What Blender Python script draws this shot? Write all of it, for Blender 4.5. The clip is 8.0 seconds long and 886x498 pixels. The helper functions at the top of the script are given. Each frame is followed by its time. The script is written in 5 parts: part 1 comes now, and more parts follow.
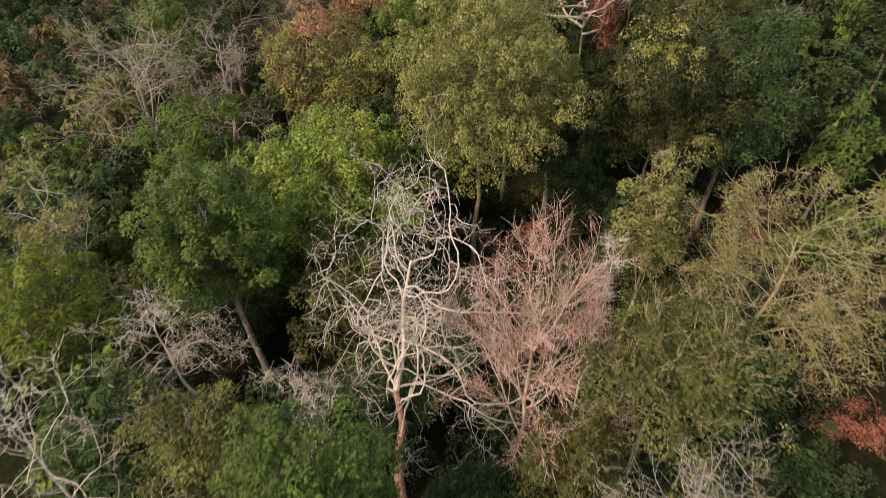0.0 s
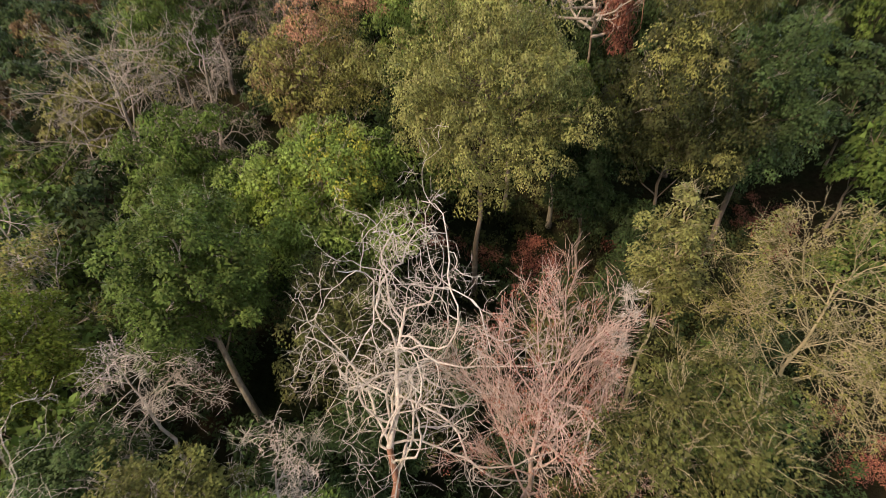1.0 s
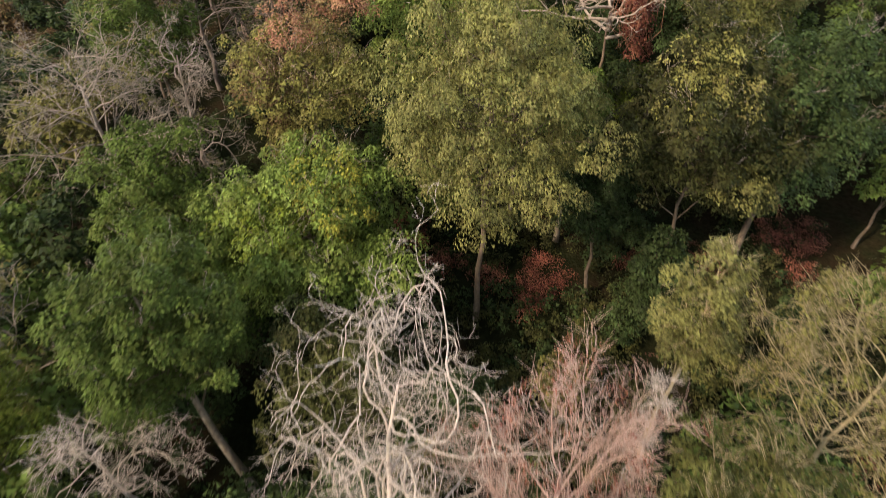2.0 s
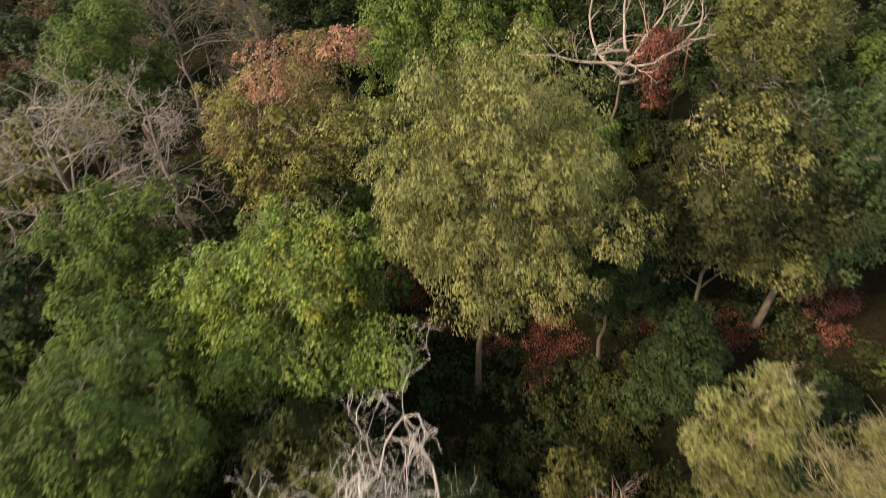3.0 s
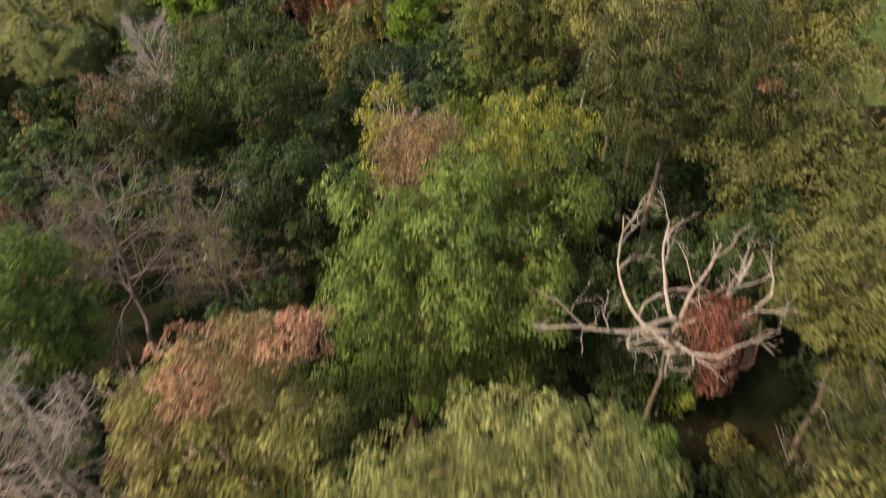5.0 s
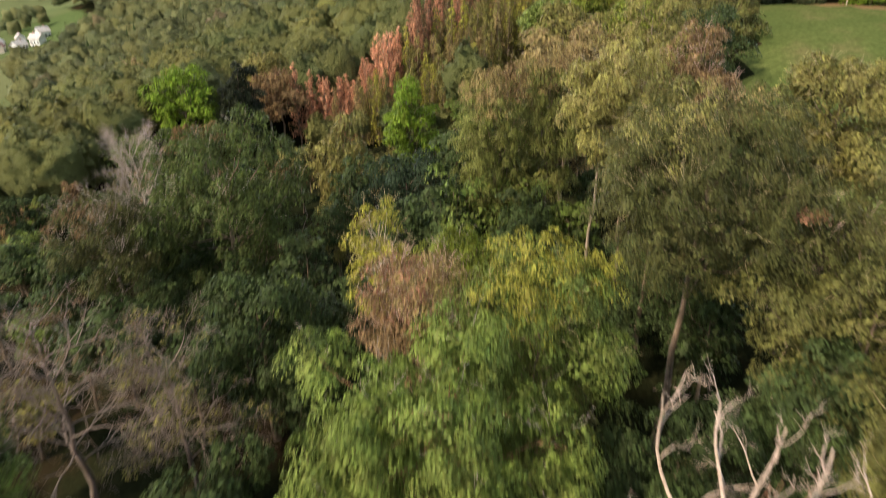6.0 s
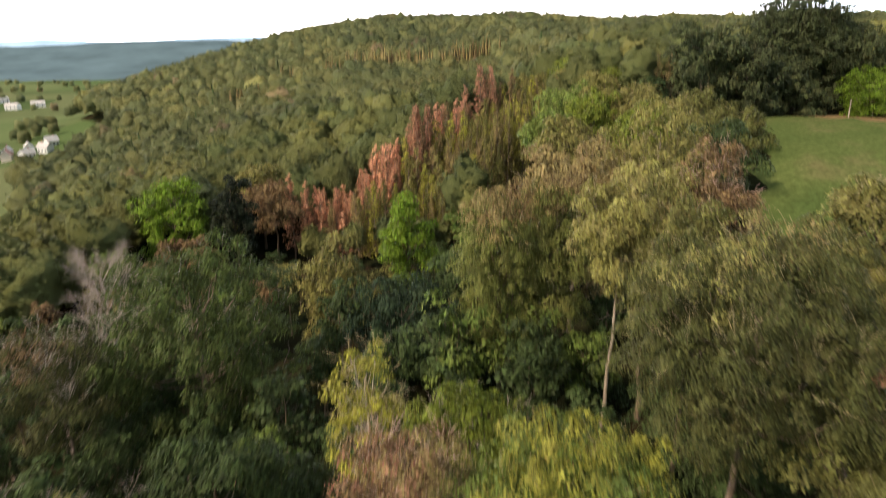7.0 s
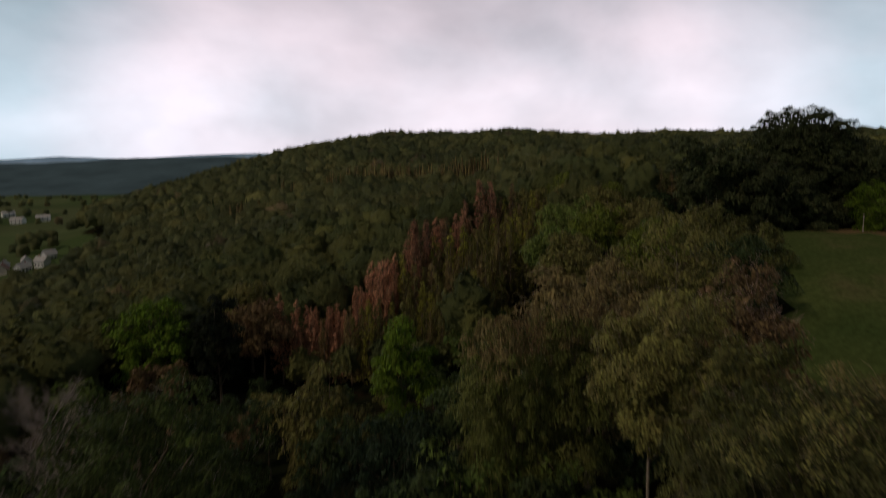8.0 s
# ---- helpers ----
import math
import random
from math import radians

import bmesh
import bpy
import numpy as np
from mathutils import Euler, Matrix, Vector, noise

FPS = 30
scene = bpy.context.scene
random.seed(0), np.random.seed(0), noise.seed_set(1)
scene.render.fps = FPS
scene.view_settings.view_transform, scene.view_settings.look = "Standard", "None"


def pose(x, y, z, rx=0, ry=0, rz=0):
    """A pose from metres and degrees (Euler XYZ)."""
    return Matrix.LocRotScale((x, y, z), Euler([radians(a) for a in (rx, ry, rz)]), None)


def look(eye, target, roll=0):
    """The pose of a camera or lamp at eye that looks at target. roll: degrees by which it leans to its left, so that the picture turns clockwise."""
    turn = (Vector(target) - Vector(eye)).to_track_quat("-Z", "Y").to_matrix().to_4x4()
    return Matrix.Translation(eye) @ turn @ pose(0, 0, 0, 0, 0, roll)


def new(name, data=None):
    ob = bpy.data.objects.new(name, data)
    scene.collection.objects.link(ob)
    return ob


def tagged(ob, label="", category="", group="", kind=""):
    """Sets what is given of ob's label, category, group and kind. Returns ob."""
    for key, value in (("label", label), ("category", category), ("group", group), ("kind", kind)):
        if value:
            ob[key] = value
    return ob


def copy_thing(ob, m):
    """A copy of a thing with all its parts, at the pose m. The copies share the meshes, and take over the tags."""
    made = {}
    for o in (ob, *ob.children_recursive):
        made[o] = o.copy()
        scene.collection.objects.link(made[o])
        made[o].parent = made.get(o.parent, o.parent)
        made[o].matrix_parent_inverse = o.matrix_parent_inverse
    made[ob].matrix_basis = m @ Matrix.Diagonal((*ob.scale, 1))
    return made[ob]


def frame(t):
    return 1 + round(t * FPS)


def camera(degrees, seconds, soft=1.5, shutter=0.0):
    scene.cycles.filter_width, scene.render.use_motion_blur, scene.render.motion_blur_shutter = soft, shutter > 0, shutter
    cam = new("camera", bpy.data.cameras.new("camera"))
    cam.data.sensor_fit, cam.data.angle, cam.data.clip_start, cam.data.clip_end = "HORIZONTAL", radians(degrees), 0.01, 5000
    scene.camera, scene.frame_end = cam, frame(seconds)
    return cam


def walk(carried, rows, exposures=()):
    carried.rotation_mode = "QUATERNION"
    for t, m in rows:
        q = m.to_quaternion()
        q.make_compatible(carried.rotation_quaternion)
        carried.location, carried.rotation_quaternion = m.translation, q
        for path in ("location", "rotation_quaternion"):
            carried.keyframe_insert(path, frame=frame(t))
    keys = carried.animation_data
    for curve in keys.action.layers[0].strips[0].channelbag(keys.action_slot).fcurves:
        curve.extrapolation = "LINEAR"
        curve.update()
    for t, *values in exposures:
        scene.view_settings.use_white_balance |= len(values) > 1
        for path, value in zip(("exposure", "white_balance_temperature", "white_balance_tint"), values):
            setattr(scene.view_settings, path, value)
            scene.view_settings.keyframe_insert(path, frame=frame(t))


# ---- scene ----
cam = camera(69.3, 8.0, soft=0.7, shutter=0.85)
METRES, EYE, TILT, LEAN, TURN = 60.0, 40.0, -43.3, 0.0, 0.0
ROWS = [
    (0.0, 0.0, 0.0, 0.0, 0.0, 0.0, -0.0),
    (0.5, 0.0013, 0.0281, 0.0245, 0.06, 0.05, 0.03),
    (1.0, 0.0022, 0.0616, 0.0529, 0.07, -1.46, -0.03),
    (1.5, 0.0032, 0.0993, 0.0872, 0.13, -3.98, -0.02),
    (3.0, 0.0083, 0.2305, 0.1975, 0.31, -3.62, -0.05),
    (3.5, 0.0107, 0.2777, 0.239, 0.38, -2.71, 0.01),
    (4.0, 0.0128, 0.3259, 0.2824, 0.36, 0.35, 0.12),
    (4.5, 0.0158, 0.3753, 0.3272, 0.44, 4.2, 0.23),
    (6.0, 0.023, 0.5315, 0.4691, 0.55, 15.9, 0.48),
    (6.5, 0.024, 0.5842, 0.5182, 0.58, 20.14, 0.54),
    (7.0, 0.0256, 0.6372, 0.5676, 0.61, 24.82, 0.57),
    (7.5, 0.027, 0.6914, 0.6181, 0.67, 29.74, 0.65),
    (8.0, 0.0284, 0.7435, 0.6676, 0.71, 34.62, 0.73),
]
EXPOSURES = [(0.0, 0.12), (3.0, 0.22), (4.5, 0.24), (6.0, 0.52), (7.15, 0.2), (7.5, -1.15), (8.0, -2.65)]
walk(cam, [(t, pose(0, 0, EYE, TILT, LEAN, TURN) @ pose(METRES * x, METRES * y, METRES * z, 90 + pitch, roll, yaw)) for t, x, y, z, yaw, pitch, roll in ROWS], EXPOSURES)

# ---- world and sun: a veiled evening sky, low sun behind the flight ----
SUN_ELEVATION, SUN_AZIMUTH = 43.0, 236.0  # degrees; azimuth clockwise from +y
world = bpy.data.worlds.new("evening_sky")
scene.world = world
world.use_nodes = True


def node(tree, kind, **sockets):
    n = tree.nodes.new(kind)
    for key, value in sockets.items():
        n.inputs[key.replace("_", " ")].default_value = value
    return n


def build_world():
    nt = world.node_tree
    nt.nodes.clear()
    out = nt.nodes.new("ShaderNodeOutputWorld")
    back = nt.nodes.new("ShaderNodeBackground")
    back.inputs["Strength"].default_value = 1.0
    sky = nt.nodes.new("ShaderNodeTexSky")
    sky.sky_type, sky.sun_disc = "NISHITA", False
    sky.sun_elevation, sky.sun_rotation = radians(SUN_ELEVATION), radians(SUN_AZIMUTH)
    sky.air_density, sky.dust_density = 1.0, 2.0
    dim = nt.nodes.new("ShaderNodeMix")
    dim.data_type, dim.blend_type = "RGBA", "MULTIPLY"
    dim.inputs["Factor"].default_value = 1.0
    dim.inputs["B"].default_value = (0.06, 0.06, 0.06, 1)
    where = nt.nodes.new("ShaderNodeTexCoord")
    flat = nt.nodes.new("ShaderNodeMapping")
    flat.inputs["Scale"].default_value = (1.0, 1.0, 1.7)
    clouds = node(nt, "ShaderNodeTexNoise", Scale=2.4, Detail=6.0, Roughness=0.55, Distortion=0.2)
    cover = nt.nodes.new("ShaderNodeValToRGB")
    cover.color_ramp.elements[0].position, cover.color_ramp.elements[0].color = 0.36, (0.66, 0.66, 0.66, 1)
    cover.color_ramp.elements[1].position, cover.color_ramp.elements[1].color = 0.62, (0.95, 0.95, 0.95, 1)
    shade = node(nt, "ShaderNodeTexNoise", Scale=2.3, Detail=4.0, Roughness=0.45, Distortion=0.15)
    tone = nt.nodes.new("ShaderNodeValToRGB")
    tone.color_ramp.elements[0].position, tone.color_ramp.elements[0].color = 0.40, (4.5, 5.5, 6.3, 1)
    tone.color_ramp.elements[1].position, tone.color_ramp.elements[1].color = 0.74, (7.7, 6.8, 7.5, 1)
    mix = nt.nodes.new("ShaderNodeMix")
    mix.data_type = "RGBA"
    link = nt.links.new
    # the cloud deck is brightest low down, all round, and darkens towards the zenith
    axes = nt.nodes.new("ShaderNodeSeparateXYZ")
    deck = nt.nodes.new("ShaderNodeValToRGB")
    deck.color_ramp.elements[0].position, deck.color_ramp.elements[0].color = 0.08, (1, 1, 1, 1)
    deck.color_ramp.elements[1].position, deck.color_ramp.elements[1].color = 0.40, (0.17, 0.17, 0.17, 1)
    # and the evening glow stands ahead of the flight: the sky behind is dimmer
    glow = node(nt, "ShaderNodeMapRange", From_Min=-0.2, From_Max=0.85, To_Min=0.42, To_Max=1.0)
    glow.interpolation_type = "SMOOTHSTEP"
    ahead = nt.nodes.new("ShaderNodeMix")
    ahead.data_type, ahead.blend_type = "RGBA", "MULTIPLY"
    ahead.inputs["Factor"].default_value = 1.0
    shaded = nt.nodes.new("ShaderNodeMix")
    shaded.data_type, shaded.blend_type = "RGBA", "MULTIPLY"
    shaded.inputs["Factor"].default_value = 1.0
    link(where.outputs["Generated"], axes.inputs["Vector"])
    link(axes.outputs["Z"], deck.inputs["Fac"])
    link(tone.outputs["Color"], shaded.inputs["A"])
    link(axes.outputs["Y"], glow.inputs["Value"])
    link(deck.outputs["Color"], ahead.inputs["A"])
    link(glow.outputs["Result"], ahead.inputs["B"])
    link(ahead.outputs["Result"], shaded.inputs["B"])
    link(where.outputs["Generated"], flat.inputs["Vector"])
    link(flat.outputs["Vector"], clouds.inputs["Vector"])
    link(flat.outputs["Vector"], shade.inputs["Vector"])
    link(clouds.outputs["Fac"], cover.inputs["Fac"])
    blush = node(nt, "ShaderNodeMapRange", From_Min=0.84, From_Max=0.985, To_Min=0.0, To_Max=0.34)
    link(axes.outputs["Y"], blush.inputs["Value"])
    warm = nt.nodes.new("ShaderNodeMath")
    warm.operation = "MULTIPLY_ADD"
    link(shade.outputs["Fac"], warm.inputs[0])
    warm.inputs[1].default_value = 0.85
    link(blush.outputs["Result"], warm.inputs[2])
    link(warm.outputs["Value"], tone.inputs["Fac"])
    link(sky.outputs["Color"], dim.inputs["A"])
    link(cover.outputs["Color"], mix.inputs["Factor"])
    link(dim.outputs["Result"], mix.inputs["A"])
    link(shaded.outputs["Result"], mix.inputs["B"])
    link(mix.outputs["Result"], back.inputs["Color"])
    link(back.outputs["Background"], out.inputs["Surface"])


build_world()
sun = new("sun", bpy.data.lights.new("sun", "SUN"))
sun.data.energy, sun.data.angle, sun.data.color = 4.6, radians(5.0), (1.0, 0.81, 0.63)
_az, _el = radians(SUN_AZIMUTH), radians(SUN_ELEVATION)
sun.matrix_world = look((60 * math.sin(_az), 60 * math.cos(_az), 60 * math.tan(_el) + 30), (0, 0, 30))


# ---- materials ----
def material(name):
    m = bpy.data.materials.new(name)
    m.use_nodes = True
    nt = m.node_tree
    return m, nt, nt.nodes["Principled BSDF"], nt.nodes["Material Output"]


def ramp(nt, stops):
    r = nt.nodes.new("ShaderNodeValToRGB")
    els = r.color_ramp.elements
    while len(els) < len(stops):
        els.new(0.5)
    for e, (p, c) in zip(els, stops):
        e.position, e.color = p, (*c, 1)
    return r


def mixed(nt, factor, a, b, blend="MIX"):
    m = nt.nodes.new("ShaderNodeMix")
    m.data_type, m.blend_type = "RGBA", blend
    for key, value in (("Factor", factor), ("A", a), ("B", b)):
        if isinstance(value, bpy.types.NodeSocket):
            nt.links.new(value, m.inputs[key])
        else:
            m.inputs[key].default_value = value if isinstance(value, float) else (*value, 1)
    return m.outputs["Result"]


def leaf_material(name, dark, light, dry, dry_amount=0.35, patch=0.35, through_light=0.22, vary=0.22):
    """Leaves: each one its own tone, dry patches at branch size, a tone of its own for each tree."""
    m, nt, bsdf, out = material(name)
    geo = nt.nodes.new("ShaderNodeNewGeometry")
    obj = nt.nodes.new("ShaderNodeObjectInfo")
    base = mixed(nt, geo.outputs["Random Per Island"], tuple(0.72 * c * k for c, k in zip(dark, (1.09, 1.0, 0.96))), tuple(1.22 * c * k for c, k in zip(light, (1.09, 1.0, 0.96))))
    spots = node(nt, "ShaderNodeTexNoise", Scale=patch, Detail=3.0, Roughness=0.6)
    nt.links.new(geo.outputs["Position"], spots.inputs["Vector"])
    edge = ramp(nt, [(0.46, (0, 0, 0)), (0.64, (dry_amount,) * 3)])
    nt.links.new(spots.outputs["Fac"], edge.inputs["Fac"])
    tone = mixed(nt, edge.outputs["Color"], base, dry)
    hsv = nt.nodes.new("ShaderNodeHueSaturation")
    spread = node(nt, "ShaderNodeMapRange", To_Min=1.0 - vary, To_Max=1.0 + vary)
    hue = node(nt, "ShaderNodeMapRange", To_Min=0.485, To_Max=0.515)
    nt.links.new(obj.outputs["Random"], spread.inputs["Value"])
    nt.links.new(geo.outputs["Random Per Island"], hue.inputs["Value"])
    # light and dark tufts put into the leaf colour by noise at spray size
    sprays = node(nt, "ShaderNodeTexNoise", Scale=0.85, Detail=2.0, Roughness=0.5)
    nt.links.new(geo.outputs["Position"], sprays.inputs["Vector"])
    tuft_light = node(nt, "ShaderNodeMapRange", From_Min=0.34, From_Max=0.66, To_Min=0.62, To_Max=1.38)
    nt.links.new(sprays.outputs["Fac"], tuft_light.inputs["Value"])
    own = nt.nodes.new("ShaderNodeMath")
    own.operation = "MULTIPLY"
    nt.links.new(tuft_light.outputs["Result"], own.inputs[0])
    nt.links.new(spread.outputs["Result"], own.inputs[1])
    nt.links.new(own.outputs["Value"], hsv.inputs["Value"])
    nt.links.new(hue.outputs["Result"], hsv.inputs["Hue"])
    nt.links.new(tone, hsv.inputs["Color"])
    nt.links.new(hsv.outputs["Color"], bsdf.inputs["Base Color"])
    bsdf.inputs["Roughness"].default_value = 0.6
    bsdf.inputs["Specular IOR Level"].default_value = 0.12
    glow = nt.nodes.new("ShaderNodeBsdfTranslucent")
    nt.links.new(hsv.outputs["Color"], glow.inputs["Color"])
    both = nt.nodes.new("ShaderNodeMixShader")
    both.inputs["Fac"].default_value = through_light
    nt.links.new(bsdf.outputs["BSDF"], both.inputs[1])
    nt.links.new(glow.outputs["BSDF"], both.inputs[2])
    nt.links.new(both.outputs["Shader"], out.inputs["Surface"])
    return m


def bark_material(name, dark, light, scale=6.0):
    m, nt, bsdf, out = material(name)
    geo = nt.nodes.new("ShaderNodeNewGeometry")
    stretch = nt.nodes.new("ShaderNodeMapping")
    stretch.inputs["Scale"].default_value = (1.0, 1.0, 0.25)
    grain = node(nt, "ShaderNodeTexNoise", Scale=scale, Detail=6.0, Roughness=0.65)
    moss = node(nt, "ShaderNodeTexNoise", Scale=0.7, Detail=3.0)
    nt.links.new(geo.outputs["Position"], stretch.inputs["Vector"])
    nt.links.new(stretch.outputs["Vector"], grain.inputs["Vector"])
    nt.links.new(geo.outputs["Position"], moss.inputs["Vector"])
    tone = ramp(nt, [(0.35, dark), (0.65, light)])
    nt.links.new(grain.outputs["Fac"], tone.inputs["Fac"])
    part_moss = ramp(nt, [(0.5, (0, 0, 0)), (0.7, (0.45,) * 3)])
    nt.links.new(moss.outputs["Fac"], part_moss.inputs["Fac"])
    green = tuple(0.5 * c * k for c, k in zip(light, (0.8, 0.85, 0.5)))
    nt.links.new(mixed(nt, part_moss.outputs["Color"], tone.outputs["Color"], green), bsdf.inputs["Base Color"])
    bump = node(nt, "ShaderNodeBump", Strength=0.5, Distance=0.05)
    nt.links.new(grain.outputs["Fac"], bump.inputs["Height"])
    nt.links.new(bump.outputs["Normal"], bsdf.inputs["Normal"])
    bsdf.inputs["Roughness"].default_value = 0.85
    return m


def patchy_material(name, stops, scale, fine, rough=0.9, bump_height=0.05, patch_stops=None, patch_scale=0.02):
    """Soil, grass and fields: large patches under a fine grain."""
    m, nt, bsdf, out = material(name)
    geo = nt.nodes.new("ShaderNodeNewGeometry")
    large = node(nt, "ShaderNodeTexNoise", Scale=scale, Detail=6.0, Roughness=0.6)
    small = node(nt, "ShaderNodeTexNoise", Scale=fine, Detail=4.0, Roughness=0.7)
    for n in (large, small):
        nt.links.new(geo.outputs["Position"], n.inputs["Vector"])
    tone = ramp(nt, stops)
    nt.links.new(large.outputs["Fac"], tone.inputs["Fac"])
    grain = ramp(nt, [(0.3, (0.6, 0.6, 0.6)), (0.7, (1.25, 1.25, 1.25))])
    nt.links.new(small.outputs["Fac"], grain.inputs["Fac"])
    colour = mixed(nt, 1.0, tone.outputs["Color"], grain.outputs["Color"], "MULTIPLY")
    if patch_stops:
        cells = node(nt, "ShaderNodeTexVoronoi", Scale=patch_scale)
        nt.links.new(geo.outputs["Position"], cells.inputs["Vector"])
        fields = ramp(nt, patch_stops)
        nt.links.new(cells.outputs["Color"], fields.inputs["Fac"])
        colour = mixed(nt, 0.75, colour, fields.outputs["Color"])
    nt.links.new(colour, bsdf.inputs["Base Color"])
    bump = node(nt, "ShaderNodeBump", Strength=0.7, Distance=bump_height)
    nt.links.new(small.outputs["Fac"], bump.inputs["Height"])
    nt.links.new(bump.outputs["Normal"], bsdf.inputs["Normal"])
    bsdf.inputs["Roughness"].default_value = rough
    bsdf.inputs["Specular IOR Level"].default_value = 0.0
    return m


def plain_material(name, a, b, scale, rough=0.8):
    m, nt, bsdf, out = material(name)
    geo = nt.nodes.new("ShaderNodeNewGeometry")
    n = node(nt, "ShaderNodeTexNoise", Scale=scale, Detail=5.0, Roughness=0.6)
    nt.links.new(geo.outputs["Position"], n.inputs["Vector"])
    tone = ramp(nt, [(0.3, a), (0.7, b)])
    nt.links.new(n.outputs["Fac"], tone.inputs["Fac"])
    nt.links.new(tone.outputs["Color"], bsdf.inputs["Base Color"])
    bsdf.inputs["Roughness"].default_value = rough
    return m


LEAF = {
    "yellow": leaf_material("leaf_yellow_green", (0.150, 0.165, 0.048), (0.265, 0.278, 0.094), (0.30, 0.26, 0.105)),
    "lime": leaf_material("leaf_lime", (0.1004, 0.1426, 0.0205), (0.1785, 0.2338, 0.0351), (0.2231, 0.2281, 0.0412)),
    "fresh": leaf_material("leaf_fresh_green", (0.090, 0.150, 0.032), (0.178, 0.250, 0.056), (0.24, 0.25, 0.075)),
    "green": leaf_material("leaf_green", (0.0631, 0.1044, 0.0238), (0.1104, 0.1650, 0.0356), (0.1472, 0.1704, 0.0445)),
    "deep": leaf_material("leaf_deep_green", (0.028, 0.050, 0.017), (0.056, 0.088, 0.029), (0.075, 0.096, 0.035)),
    "curtain": leaf_material("leaf_warm_green", (0.082, 0.108, 0.028), (0.148, 0.172, 0.045), (0.19, 0.17, 0.06)),
    "wood": leaf_material("leaf_wood_green", (0.046, 0.074, 0.019), (0.086, 0.124, 0.032), (0.11, 0.125, 0.04)),
    "blue": leaf_material("leaf_bluish_green", (0.0183, 0.0395, 0.0211), (0.0389, 0.0681, 0.0342), (0.0519, 0.0749, 0.0373)),
    "olive": leaf_material("leaf_olive", (0.1283, 0.1346, 0.0395), (0.2040, 0.2053, 0.0618), (0.2681, 0.2167, 0.0926)),
    "moss": leaf_material("leaf_moss_green", (0.0759, 0.0918, 0.0264), (0.1323, 0.1434, 0.0418), (0.1725, 0.1456, 0.0550)),
    # this green is darkened, with shading put into the leaf colour
    "shade": leaf_material("leaf_shade_darkened_green", (0.042, 0.053, 0.017), (0.077, 0.088, 0.027), (0.11, 0.093, 0.038)),
    "pine": leaf_material("leaf_heavy_dark_green", (0.036, 0.052, 0.022), (0.066, 0.086, 0.034), (0.09, 0.088, 0.042)),
    "straw": leaf_material("leaf_straw", (0.165, 0.142, 0.058), (0.262, 0.218, 0.092), (0.30, 0.205, 0.11)),
    "dry": leaf_material("leaf_dry_brown", (0.1030, 0.0752, 0.0360), (0.1742, 0.1267, 0.0612), (0.2218, 0.1267, 0.0720), through_light=0.15),
    "rust": leaf_material("leaf_rust", (0.2358, 0.1163, 0.0745), (0.3468, 0.1915, 0.1231), (0.2774, 0.1915, 0.0972), through_light=0.15),
    "needle": leaf_material("needle_dead_pink", (0.39, 0.20, 0.125), (0.56, 0.31, 0.195), (0.50, 0.29, 0.15), through_light=0.2),
    "gold": leaf_material("leaf_golden_green", (0.18, 0.20, 0.030), (0.31, 0.32, 0.055), (0.33, 0.29, 0.07)),
    "red": leaf_material("leaf_red", (0.17, 0.062, 0.046), (0.30, 0.12, 0.085), (0.26, 0.14, 0.08), through_light=0.15),
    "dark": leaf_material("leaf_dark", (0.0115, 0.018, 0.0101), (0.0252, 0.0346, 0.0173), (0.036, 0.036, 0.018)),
    "bright": leaf_material("leaf_bright_green", (0.0823, 0.1521, 0.0127), (0.1463, 0.2376, 0.0238), (0.1646, 0.2281, 0.0238)),
}
BARK = {
    "pale": bark_material("bark_bleached", (0.42, 0.33, 0.27), (0.74, 0.64, 0.55)),
    "pink": bark_material("bark_pinkish_twigs", (0.45, 0.28, 0.22), (0.70, 0.50, 0.41)),
    "tan": bark_material("bark_tan_twigs", (0.30, 0.23, 0.12), (0.50, 0.40, 0.23)),
    "grey": bark_material("bark_grey_twigs", (0.25, 0.20, 0.17), (0.50, 0.41, 0.345)),
    "brown": bark_material("bark_brown", (0.10, 0.07, 0.05), (0.26, 0.19, 0.13)),
    "antler": bark_material("bark_weathered_limbs", (0.30, 0.22, 0.17), (0.58, 0.47, 0.38)),
    "dusk": bark_material("bark_dusky_twigs", (0.14, 0.105, 0.09), (0.29, 0.225, 0.19)),
    "trunk": bark_material("bark_light_trunk", (0.18, 0.14, 0.10), (0.38, 0.31, 0.23)),
    "redtrunk": bark_material("bark_red_trunk", (0.20, 0.09, 0.055), (0.42, 0.21, 0.13)),
}
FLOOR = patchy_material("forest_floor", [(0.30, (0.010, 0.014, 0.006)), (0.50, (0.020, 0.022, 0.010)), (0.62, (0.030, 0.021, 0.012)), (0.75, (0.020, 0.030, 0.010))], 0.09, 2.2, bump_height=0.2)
MEADOW = patchy_material("meadow_grass", [(0.30, (0.060, 0.088, 0.026)), (0.55, (0.088, 0.112, 0.034)), (0.72, (0.14, 0.122, 0.055))], 0.06, 1.2)
DRYGRASS = patchy_material("dry_grass", [(0.30, (0.13, 0.10, 0.045)), (0.70, (0.26, 0.17, 0.085))], 0.2, 3.0)
FIELDS = patchy_material("valley_fields", [(0.30, (0.070, 0.105, 0.038)), (0.70, (0.11, 0.13, 0.055))], 0.01, 0.25, patch_stops=[(0.2, (0.080, 0.118, 0.042)), (0.45, (0.14, 0.16, 0.072)), (0.6, (0.065, 0.095, 0.036)), (0.8, (0.15, 0.155, 0.075))], patch_scale=0.009)


# ---- the lie of the land ----
def ease(a, b, v):
    u = np.clip((v - a) / (b - a), 0.0, 1.0)
    return u * u * (3 - 2 * u)


VALLEY = -46.0


